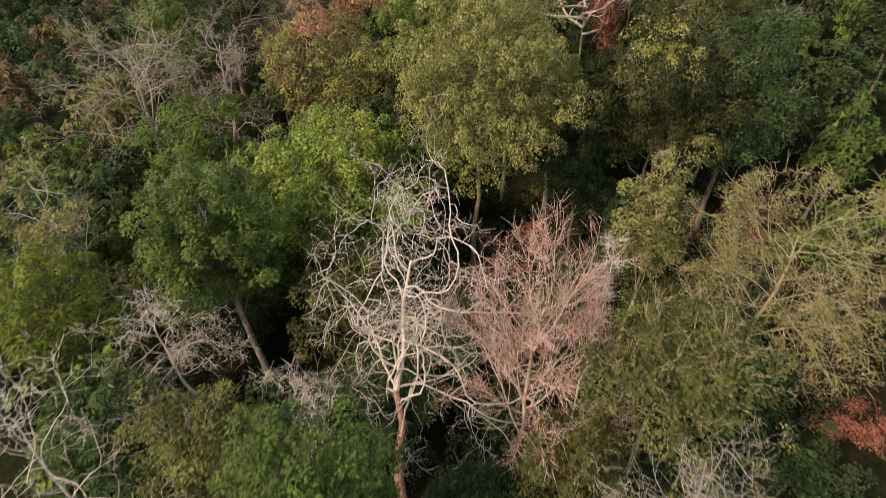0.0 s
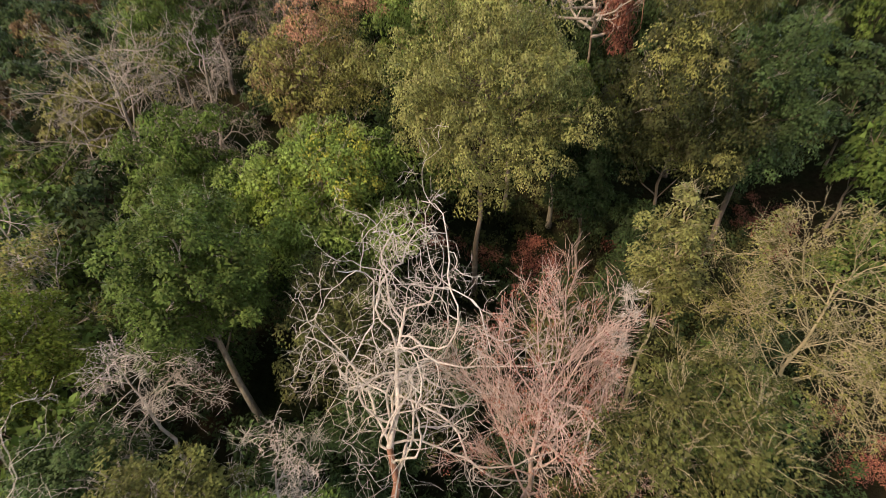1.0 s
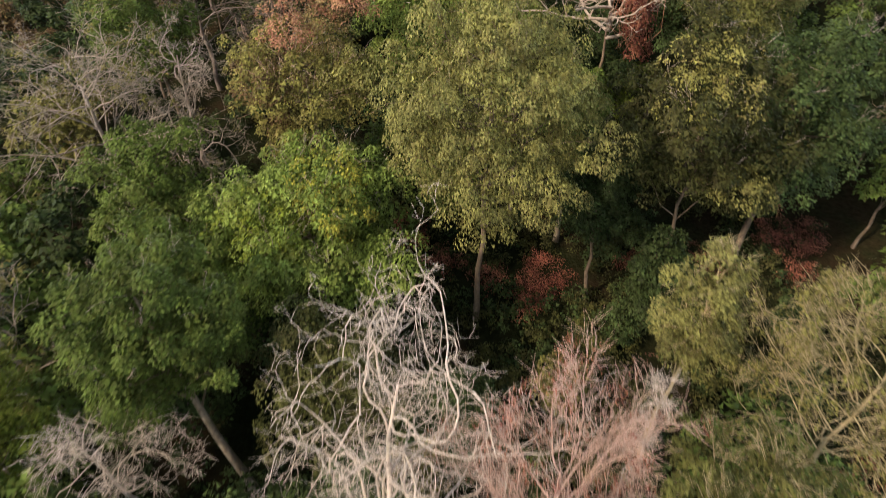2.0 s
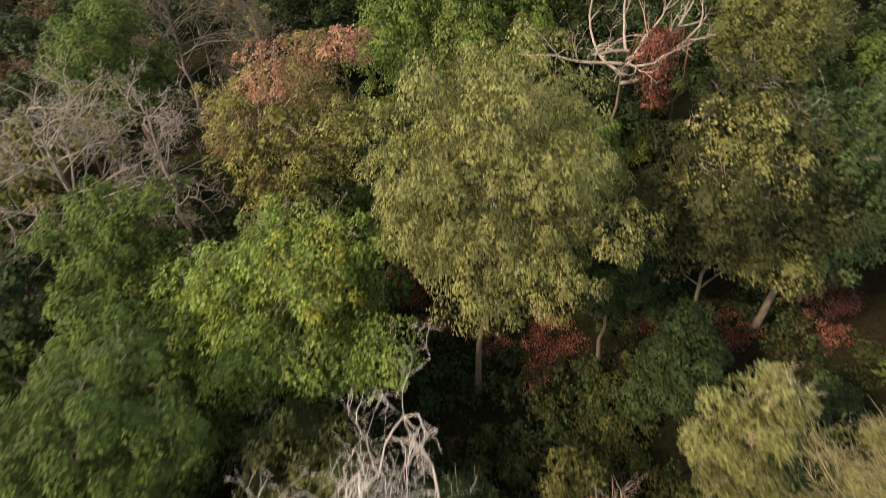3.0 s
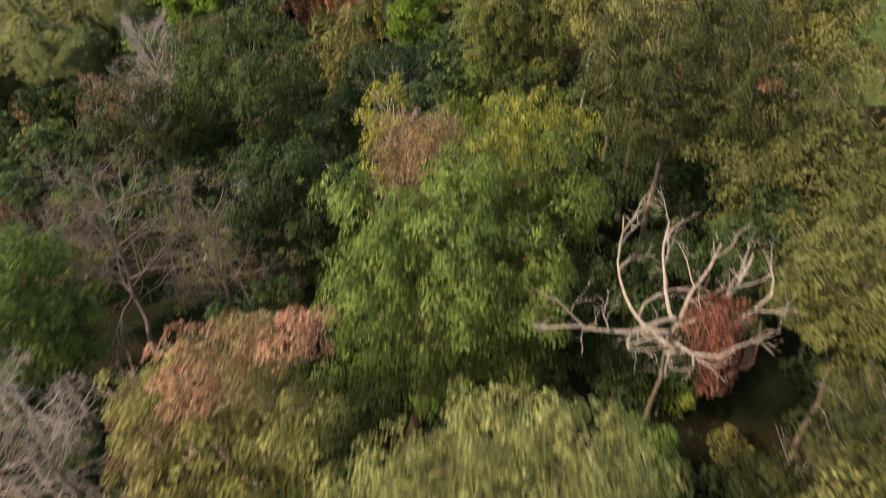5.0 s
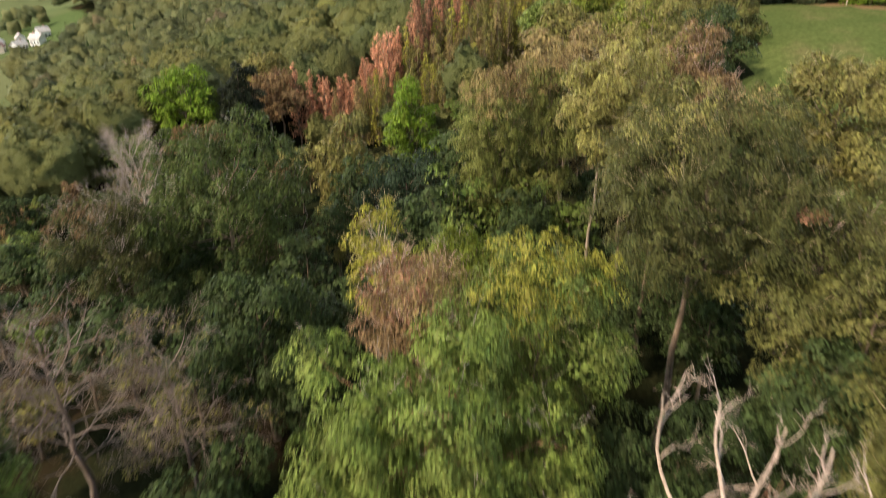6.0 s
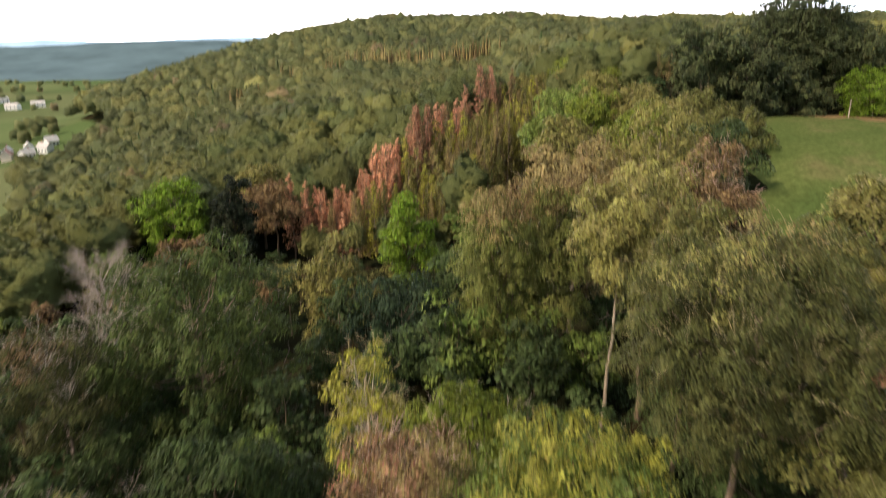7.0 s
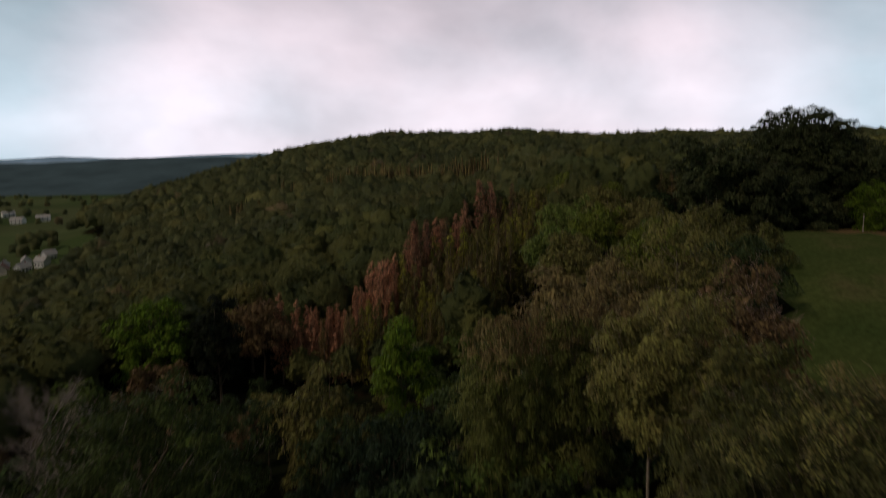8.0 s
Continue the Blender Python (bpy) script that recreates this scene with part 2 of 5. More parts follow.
def ground_height(x, y):
    """Metres above the floor of the wood under the start: a valley on one side, a meadow shelf and a ridge ahead."""
    x, y = np.asarray(x, float), np.asarray(y, float)
    shelf = 22 * ease(16, 66, x) * ease(88, 165, y)
    spur = 9 * ease(-50, 20, x) * ease(195, 262, y) * (1 - ease(270, 340, y)) * (1 - ease(24, 70, x))
    ridge = 40 * ease(330, 720, y) + spur
    top = -4.5 + 2.0 * np.sin(x * 0.045 + 1) * np.cos(y * 0.05) + shelf * (1 - 0.85 * ease(300, 640, y)) + ridge - 7.5 * np.exp(-(((x + 27) / 30) ** 2) - ((y - 208) / 50) ** 2) - 7 * ease(0, 160, x) * ease(380, 600, y)
    top = VALLEY + (top - VALLEY) * (1 - ease(800, 1500, y))
    foot = -200 - 267 * ease(300, 660, y)
    width = 190 + 243 * ease(300, 660, y)
    u = np.clip((x - foot) / width, 0, 1)
    return VALLEY + (top - VALLEY) * u * u * (3 - 2 * u)


def wood_edge(y):
    """Where the woods end above the valley."""
    return -222 - 108 * ease(480, 660, np.asarray(y, float))


def on_meadow(x, y):
    return (y > 122) & (y < 207) & (x > 40 + 0.47 * (y - 130)) & (x < 240)


def quads_mesh(name, verts, quads, mats, index=None, smooth=False):
    """A mesh from an array of faces of four or of three corners."""
    me = bpy.data.meshes.new(name)
    n, k = len(quads), np.asarray(quads).shape[1]
    me.vertices.add(len(verts))
    me.vertices.foreach_set("co", np.asarray(verts, np.float32).ravel())
    me.loops.add(n * k)
    me.loops.foreach_set("vertex_index", np.asarray(quads, np.int32).ravel())
    me.polygons.add(n)
    me.polygons.foreach_set("loop_start", np.arange(0, n * k, k, dtype=np.int32))
    for m in mats:
        me.materials.append(m)
    if index is not None:
        me.polygons.foreach_set("material_index", np.asarray(index, np.int32))
    if smooth:
        me.polygons.foreach_set("use_smooth", np.ones(n, bool))
    me.update(calc_edges=True)
    return me


def build_ground():
    far = [500, 620, 780, 1000, 1300, 1700, 2200, 2900, 3700, 4700]
    xs = np.array([-v for v in reversed(far)] + list(np.arange(-460, 461, 5.0)) + far)
    ys = np.array([-4700, -2500, -1200, -600, -300, -150] + list(np.arange(-80, 861, 5.0)) + [900, 960, 1030, 1120, 1250, 1400, 1600, 1900, 2300, 2800, 3400, 4100, 4800])
    gx, gy = np.meshgrid(xs, ys)
    gz = ground_height(gx, gy)
    rough = np.random.default_rng(5).normal(0, 0.12, gz.shape)
    near = (np.abs(gx) < 300) & (gy < 400) & (gy > -80)
    gz = gz + rough * near
    nx, ny = len(xs), len(ys)
    i = (np.arange(ny - 1)[:, None] * nx + np.arange(nx - 1)[None, :]).ravel()
    quads = np.stack([i, i + 1, i + nx + 1, i + nx], 1)
    cx, cy = (gx[:-1, :-1] + gx[1:, 1:]).ravel() / 2, (gy[:-1, :-1] + gy[1:, 1:]).ravel() / 2
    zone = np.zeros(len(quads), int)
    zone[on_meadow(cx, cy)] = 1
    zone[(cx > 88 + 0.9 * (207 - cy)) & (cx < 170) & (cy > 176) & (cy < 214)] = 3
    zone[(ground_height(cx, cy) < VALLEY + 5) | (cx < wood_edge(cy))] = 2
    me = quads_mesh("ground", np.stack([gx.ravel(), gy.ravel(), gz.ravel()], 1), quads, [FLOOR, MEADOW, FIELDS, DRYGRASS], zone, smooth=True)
    return tagged(new("ground", me), "hilly ground of brown forest floor, green meadow and valley fields", "ground", kind="structure")


build_ground()


# ---- parts of trees ----
def part(name, me, parent, label="", kind=""):
    ob = new(name, me)
    ob.parent = parent
    return tagged(ob, label, kind=kind)


def thing(name, x, y, label, category, group="", z=None):
    ob = new(name)
    ob.empty_display_size = 0.5
    ob.location = (x, y, float(ground_height(x, y)) if z is None else z)
    return tagged(ob, label, category, group)


class Wood:
    """Tapered tubes, gathered by point count and turned into one mesh."""

    def __init__(self):
        self.sets = {}

    def tube(self, pts, radii, sides):
        self.sets.setdefault((len(pts), sides), []).append((pts, radii))

    def slivers(self, rng, tips, each, length, spread):
        """Thin last twigs at the tips, two points each."""
        for p, d in tips:
            for _ in range(each):
                w = unit(d + rng.normal(0, spread, 3))
                self.tube([p - d * 0.25 * rng.random(), p + w * length * rng.uniform(0.5, 1.3)], [0.012, 0.005], 3)

    def mesh(self, name, mat):
        verts, quads, base = [], [], 0
        for (n, k), tubes in self.sets.items():
            p = np.array([t[0] for t in tubes], float)
            r = np.array([t[1] for t in tubes], float)
            tan = np.gradient(p, axis=1)
            tan /= np.linalg.norm(tan, axis=2, keepdims=True) + 1e-9
            ref = np.where(np.abs(tan[:, :1, 2:3]) > 0.8, [[[1.0, 0, 0]]], [[[0, 0, 1.0]]])
            a = np.cross(tan, ref)
            a /= np.linalg.norm(a, axis=2, keepdims=True) + 1e-9
            b = np.cross(tan, a)
            ang = np.arange(k) * 2 * math.pi / k
            ring = a[:, :, None, :] * np.cos(ang)[None, None, :, None] + b[:, :, None, :] * np.sin(ang)[None, None, :, None]
            v = p[:, :, None, :] + ring * r[:, :, None, None]
            i = np.arange(len(tubes) * n * k).reshape(len(tubes), n, k) + base
            q = np.stack([i[:, :-1], np.roll(i[:, :-1], -1, 2), np.roll(i[:, 1:], -1, 2), i[:, 1:]], -1)
            verts.append(v.reshape(-1, 3))
            quads.append(q.reshape(-1, 4))
            base += len(tubes) * n * k
        return quads_mesh(name, np.concatenate(verts), np.concatenate(quads), [mat], smooth=True)


def unit(v):
    return v / (np.linalg.norm(v) + 1e-9)


def limb_line(rng, start, way, length, n, wander, lift):
    pts, d = [np.array(start, float)], unit(np.array(way, float))
    turn = rng.normal(0, wander, 3)
    for _ in range(n - 1):
        turn = 0.35 * turn + rng.normal(0, wander * 0.95, 3)
        d = unit(d + turn + np.array([0, 0, lift]))
        pts.append(pts[-1] + d * length / (n - 1))
    return pts, d


def grow(wood, rng, start, way, length, radius, level, plan, tips):
    """A branch and its side branches. plan: for each level (children, length ratio, spread, wander, lift, points)."""
    kids, ratio, spread, wander, lift, n = plan[level]
    pts, d = limb_line(rng, start, way, length, n, wander, lift)
    thin = 0.35 if level < len(plan) - 1 else 0.5
    wood.tube(pts, [radius * (1 + (thin - 1) * i / (n - 1)) for i in range(n)], 6 if radius > 0.10 else 4 if radius > 0.05 else 3)
    if level + 1 >= len(plan):
        tips.append((pts[-1], d))
        return
    for j in range(kids):
        f = 0.25 + 0.75 * (j + rng.random()) / kids
        i = min(n - 2, int(f * (n - 1)))
        u = f * (n - 1) - i
        at = pts[i] * (1 - u) + pts[i + 1] * u
        along = unit(pts[i + 1] - pts[i])
        side = unit(np.cross(along, rng.normal(0, 1, 3)))
        c = math.cos(spread) * along + math.sin(spread) * side
        grow(wood, rng, at, c, length * ratio * (1.15 - 0.5 * f) * rng.uniform(0.75, 1.2), max(0.011, radius * (0.62 - 0.25 * f)), level + 1, plan, tips)


def apart(points, gap, most):
    """Indices of points that keep a gap from each other, so that sprays stand out singly."""
    keep, held = [], np.full((len(points), 3), 1e9)
    for i, p in enumerate(points):
        n = len(keep)
        if n >= most:
            break
        if n == 0 or ((held[:n] - p) ** 2).sum(1).min() > gap * gap:
            held[n] = p
            keep.append(i)
    return np.array(keep)


def leaf_quads(rng, lobes, count, size, droop=0.5, per_clump=90, shell=0.68, flat=0.25, clump=None):
    """Single small leaves in hanging, umbrella-like clumps, spread over the lobes (x, y, z, rx, ry, rz)."""
    lobes = np.asarray(lobes, float)
    clumps = max(1, count // per_clump)
    weight = lobes[:, 3] * lobes[:, 5]
    tries = int(clumps * (1.0 if clump else 2.2))
    pick = rng.choice(len(lobes), tries, p=weight / weight.sum())
    d = rng.normal(0, 1, (tries, 3))
    d[:, 2] += 0.5
    d /= np.linalg.norm(d, axis=1, keepdims=True)
    rad = shell + (1.0 - shell) * rng.random(tries) ** 0.6
    centre = lobes[pick, :3] + d * lobes[pick, 3:] * rad[:, None]
    if tries > clumps:
        keep = apart(centre, min(6.0 * size, 1.7), clumps)
        d, centre, clumps = d[keep], centre[keep], len(keep)
        per_clump = max(per_clump, count // clumps)
    rc = (clump or min(5.0 * size, 1.5)) * rng.uniform(0.7, 1.3, clumps)
    n = clumps * per_clump
    out = np.repeat(d, per_clump, 0)
    rr = np.repeat(rc, per_clump)[:, None]
    e = rng.normal(0, 1, (n, 3)) + out * 0.6
    e[:, 2] += 0.55
    e /= np.linalg.norm(e, axis=1, keepdims=True)
    q = rng.uniform(0.2, 1.0, (n, 1)) ** 0.45
    c = np.repeat(centre, per_clump, 0) + e * rr * q * np.array([1, 1, 0.6])
    reach = (e[:, 0] ** 2 + e[:, 1] ** 2) * q[:, 0] ** 2
    c[:, 2] -= droop * rr[:, 0] * reach * 0.9
    ax = e * np.array([0.7, 0.7, 0.25]) + rng.normal(0, 0.33, (n, 3)) + np.array([0, 0, -droop])
    ax /= np.linalg.norm(ax, axis=1, keepdims=True) + 1e-9
    nor = e + out * 0.5 + rng.normal(0, 0.24, (n, 3)) + np.array([0, 0, flat])
    side = np.cross(ax, nor)
    side /= np.linalg.norm(side, axis=1, keepdims=True) + 1e-9
    up = np.cross(side, ax)
    ln = size * rng.uniform(0.7, 1.35, (n, 1))
    wd = ln * rng.uniform(0.27, 0.42, (n, 1))
    v = np.stack([c + side * wd * 1.1 + up * wd * 0.3, c + ax * ln - up * ln * 0.12, c - side * wd * 1.1 + ax * ln * 0.15], 1)
    return v.reshape(-1, 3)


def leaves_mesh(name, rng, lobes, count, size, mat, droop=0.5, per_clump=90, shell=0.68, flat=0.25, clump=None, inner=0):
    """The leaves of a crown; inner: so many larger ones, deep inside it."""
    v = leaf_quads(rng, lobes, count, size, droop, per_clump, shell, flat, clump)
    if inner:
        deep = np.asarray(lobes, float) * np.array([1, 1, 1, 0.6, 0.6, 0.6])
        v = np.concatenate([v, leaf_quads(rng, deep, inner, size * 1.7, 0.5, 8, 0.4, 0.3, size * 3)])
    return quads_mesh(name, v, np.arange(len(v)).reshape(-1, 3), [mat])


def crown_lobes(rng, centre, rx, rz, number, lobe=0.36, top=0.15, ragged=0.17, taper=0.0, ry=None, skirt=0.62):
    """Uneven lobes spread over an egg-shaped crown, with a few inside it."""
    out = []
    golden = math.pi * (3 - math.sqrt(5))
    for i in range(number):
        h = 1 - 2 * (i + 0.5) / number
        h = max(-0.85, min(0.98, h + top * (1 - abs(h)) + rng.normal(0, 0.06)))
        w = math.sqrt(max(0.0, 1 - h * h)) * (1 - taper * max(0, h))
        if h < 0:
            w = max(w, skirt)
        a = i * golden + rng.normal(0, 0.25)
        k = (1 - lobe * 0.75) * (1 + rng.normal(0, ragged)) * (0.55 if i % 6 == 5 else 1.0)
        s = lobe * rng.uniform(0.75, 1.25)
        out.append((centre[0] + rx * k * w * math.cos(a), centre[1] + (ry or rx) * k * w * math.sin(a), centre[2] + rz * k * h, rx * s, rx * s, min(rx, rz) * s * 0.78))
    return out


def leafy_tree(name, x, y, centre, rx, rz, leaf, bark, label, seed, count=9000, size=0.30, lobes=30, lobe=0.36, trunk=0.3, droop=0.5, taper=0.0, category="tree", group="", crowns=None, top=0.05, ry=None, base=None, shell=0.68, fine=1, twigs=0, twig_bark="tan", skirt=0.62):
    """A trunk, limbs that reach the lobes, and a crown of leaves. centre is in the world; x, y the foot of the trunk."""
    rng = np.random.default_rng(seed)
    if fine:
        count, size = (int(count * 2.1), size * 0.64) if y < 72 else (int(count * 1.75), size * 0.70) if y < 122 else (int(count * 1.2), size * 0.82)
    lobes, lobe = int(lobes * (0.62 if lobes > 28 else 0.8)), lobe * 1.1
    tree = thing(name, x, y, label, category, group, base)
    foot = np.array(tree.location)
    c = np.array(centre, float) - foot
    lob = crown_lobes(rng, c, rx - 0.35, rz - 0.35, lobes, lobe, top, taper=taper, ry=ry, skirt=skirt)
    wood, limbs = Wood(), Wood()
    tip = c + np.array([0, 0, rz * 0.55])
    n = 9
    spine = [np.array([0, 0, -0.4]) * (1 - t) + tip * t + (rng.normal(0, 0.12, 3) * (0 < i < n - 1)) + np.array([c[0], c[1], 0]) * (0.5 * math.sin(math.pi * t) - 0.0) * 0.4 for i, t in ((i, i / (n - 1)) for i in range(n))]
    wood.tube(spine, [trunk * (1.35 if i == 0 else 1.0) * (1 - 0.86 * i / (n - 1)) for i in range(n)], 8 if fine else 5)
    part("trunk", wood.mesh("trunk", BARK[bark]), tree)
    for lb in lob:
        p = np.array(lb[:3])
        h = np.clip((p[2] - rz * 0.35) / tip[2], 0.3, 0.9) + rng.uniform(-0.1, 0.05)
        i = min(n - 2, int(h * (n - 1)))
        u = h * (n - 1) - i
        start = spine[i] * (1 - u) + spine[i + 1] * u
        mid = start * 0.45 + p * 0.55 + np.array([0, 0, -0.1 * rx]) + rng.normal(0, 0.25, 3)
        r = trunk * 0.30 * (1 - 0.6 * h) + 0.02
        if not fine:
            limbs.tube([start, mid, p], [r, r * 0.65, 0.02], 3)
            continue
        limbs.tube([start, start * 0.7 + mid * 0.3 + rng.normal(0, 0.1, 3), mid, mid * 0.4 + p * 0.6 + rng.normal(0, 0.15, 3), p], [r, r * 0.85, r * 0.65, r * 0.45, 0.02], 4)
        for _ in range(fine):
            q = p + rng.normal(0, 0.55, 3) * np.array(lb[3:])
            limbs.tube([mid * 0.3 + p * 0.7, p * 0.5 + q * 0.5 + rng.normal(0, 0.12, 3), q], [r * 0.35 + 0.008, r * 0.25 + 0.006, 0.008], 3)
    part("branchwork", limbs.mesh("branchwork", BARK["brown" if bark == "trunk" else bark]), tree)
    part("crown", leaves_mesh("crown", rng, lob, count, size, LEAF[leaf], droop, shell=shell, inner=int(count * 0.12)), tree)
    if twigs:
        dead = Wood()
        high = sorted(lob, key=lambda p: -p[2])[: max(4, len(lob) * 2 // 3)]
        for _ in range(twigs):
            lb = np.array(high[int(rng.integers(len(high)))])
            d = unit(rng.normal(0, 0.6, 3) + np.array([0, -0.1, 0.9]))
            s = lb[:3] + d * lb[3:] * 0.5
            e = lb[:3] + d * (lb[3:] + rng.uniform(0.1, 0.9))
            dead.tube([s, (s + e) / 2 + rng.normal(0, 0.12, 3), e], [0.016, 0.012, 0.005], 3)
            dead.slivers(rng, [(s * 0.35 + e * 0.65, d), (e, d)], 2, 0.45, 0.45)
        part("dead_twigwork", dead.mesh("dead_twigwork", BARK[twig_bark]), tree, "bare dry twigs standing out of the crown", "stuff")
    # patches colour dying foliage, and on some crowns the sunlit sprays
    for k, (leaf2, dx, dy, dz, r2, n2, s2) in enumerate(crowns or []):
        lob2 = crown_lobes(rng, c + np.array([dx, dy, dz]), r2, r2 * 0.9, 8, 0.5)
        part("crown_patch", leaves_mesh("crown_patch", rng, lob2, n2, s2, LEAF[leaf2], droop, 40), tree, leaf2 + " coloured leaves in the crown", "stuff")
    return tree


def bare_tree(name, x, y, height, label, seed, bark="pale", trunk=0.3, lean=(0, 0), first=0.35, limbs=14, reach=5.0, plan=None, up=0.35, twig_leaf=None, leaf_count=0, leaf_size=0.22, bark2=None, category="bare tree", group="", base=None, crook=0.05, sprays=(2, 0.55, 0.5), bias=(0, 0, 0), stout=0.36):
    """A tree with no or few leaves: trunk, limbs, branches and twigs. reach: length of the limbs."""
    rng = np.random.default_rng(seed)
    tree = thing(name, x, y, label, category, group, base)
    n = 10
    wood, tips = Wood(), []
    spine = []
    for i in range(n):
        t = i / (n - 1)
        spine.append(np.array([lean[0] * t * t, lean[1] * t * t, -0.4 + (height + 0.4) * t]) + rng.normal(0, crook * height * 0.15, 3) * np.array([1, 1, 0]) * (t > 0.1))
    wood.tube(spine, [trunk * (1.3 if i == 0 else 1.0) * (1 - 0.85 * i / (n - 1)) for i in range(n)], 8)
    if bark2:
        cut = min(int(first * n) + 1, n - 2)
        radii = [trunk * (1.3 if i == 0 else 1.0) * (1 - 0.85 * i / (n - 1)) for i in range(n)]
        wood, leader = Wood(), Wood()
        wood.tube(spine[: cut + 1], radii[: cut + 1], 8)
        leader.tube(spine[cut:], radii[cut:], 8)
        part("leader", leader.mesh("leader", BARK[bark]), tree, "bleached upper stem")
    part("trunk", wood.mesh("trunk", BARK[bark2 or bark]), tree)
    plan = plan or [(5, 0.55, 0.75, 0.28, 0.05, 7), (5, 0.55, 0.8, 0.30, 0.03, 5), (4, 0.55, 0.7, 0.3, 0.03, 4), (0, 0, 0, 0.25, 0.0, 3)]
    for j in range(limbs):
        f = first + (1 - first) * (j + rng.random()) / limbs
        i = min(n - 2, int(f * (n - 1)))
        u = f * (n - 1) - i
        a = j * 2.4 + rng.normal(0, 0.35)
        rise = up + (f - first) * 0.9
        way = (math.cos(a) + bias[0], math.sin(a) + bias[1], rise + bias[2])
        boughs, ends = Wood(), []
        grow(boughs, rng, spine[i] * (1 - u) + spine[i + 1] * u, way, reach * (1.15 - 0.45 * f) * rng.uniform(0.75, 1.2), trunk * stout * (1 - 0.5 * f), 0, plan, ends)
        boughs.slivers(rng, ends, *sprays)
        part("limb", boughs.mesh("limb", BARK[bark]), tree)
        tips += ends
    if twig_leaf:
        pick = rng.permutation(len(tips))[: max(8, len(tips) // 3)]
        lob = [(*tips[i][0], 0.55, 0.55, 0.45) for i in pick]
        part("crown", leaves_mesh("crown", rng, lob, leaf_count * 2, leaf_size * 0.75, LEAF[twig_leaf], 0.4, 14, shell=0.1, clump=0.4), tree, "sparse remaining leaves")
    return tree


def conifer(name, x, y, height, radius, leaf, label, seed, count=4000, size=0.6, bark="brown", category="conifer", group="", bare=0.1, base=None):
    """A spire of drooping boughs in whorls."""
    rng = np.random.default_rng(seed)
    tree = thing(name, x, y, label, category, group, base)
    wood, boughs = Wood(), Wood()
    spine = [np.array([rng.normal(0, 0.06), rng.normal(0, 0.06), -0.4 + (height + 0.4) * i / 7]) for i in range(8)]
    wood.tube(spine, [radius * 0.085 * (1 - 0.93 * i / 7) + 0.015 for i in range(8)], 7)
    part("trunk", wood.mesh("trunk", BARK[bark]), tree)
    lob = []
    whorls = int(height * 1.5)
    for w in range(whorls):
        h = bare + (1 - bare) * (w + 0.5) / whorls
        for a in np.arange(5) * 1.2566 + w * 0.7 + rng.normal(0, 0.2):
            ln = radius * (1.02 - h) ** 0.75 * rng.uniform(0.5, 1.25) + 0.12
            s = np.array([0, 0, h * height])
            e = s + np.array([math.cos(a) * ln, math.sin(a) * ln, -0.22 * ln + 0.1 * h * ln])
            boughs.tube([s, s * 0.5 + e * 0.5 + np.array([0, 0, 0.06 * ln]), e], [0.05 * (1.1 - h) + 0.012, 0.03, 0.01], 3)
            for f in (0.45, 0.8, 1.0):
                p = s * (1 - f) + e * f
                lob.append((*p, ln * 0.2 + 0.2, ln * 0.2 + 0.2, 0.3 + 0.06 * ln))
    part("branchwork", boughs.mesh("branchwork", BARK[bark]), tree, kind="stuff")
    part("crown", leaves_mesh("crown", rng, lob, count, size, LEAF[leaf], 0.8, 14, shell=0.0, flat=0.5, clump=0.45), tree)
    return tree


# ---- trees under the first half of the flight ----
ANTLER = [(4, 0.42, 0.7, 0.17, 0.085, 10), (3, 0.45, 0.6, 0.24, 0.12, 6), (2, 0.5, 0.6, 0.25, 0.06, 4), (0, 0, 0, 0.25, 0.0, 2)]
GNARL = [(6, 0.42, 0.95, 0.36, 0.05, 18), (4, 0.50, 1.0, 0.52, 0.06, 9), (3, 0.48, 0.9, 0.50, 0.06, 5), (0, 0, 0, 0.4, 0.03, 3)]
CURLY = [(5, 0.50, 0.95, 0.36, 0.05, 14), (4, 0.55, 1.0, 0.42, 0.06, 8), (2, 0.50, 0.9, 0.40, 0.06, 5), (0, 0, 0, 0.4, 0.03, 3)]
ARCH = [(6, 0.50, 0.75, 0.20, -0.13, 13), (5, 0.50, 0.9, 0.30, -0.10, 8), (3, 0.50, 0.9, 0.36, -0.04, 5), (0, 0, 0, 0.4, 0.0, 3)]
BROOM = [(8, 0.50, 0.40, 0.09, 0.05, 7), (5, 0.50, 0.42, 0.12, 0.06, 4), (3, 0.55, 0.45, 0.12, 0.05, 3), (0, 0, 0, 0.1, 0.0, 2)]
SPARSE = [(6, 0.58, 0.70, 0.22, -0.02, 6), (5, 0.52, 0.75, 0.28, -0.03, 4), (0, 0, 0, 0.25, 0.0, 3)]
TANGLE = [(6, 0.58, 0.70, 0.22, -0.02, 7), (4, 0.52, 0.75, 0.28, -0.03, 4), (3, 0.5, 0.7, 0.28, -0.02, 3), (0, 0, 0, 0.25, 0.0, 3)]

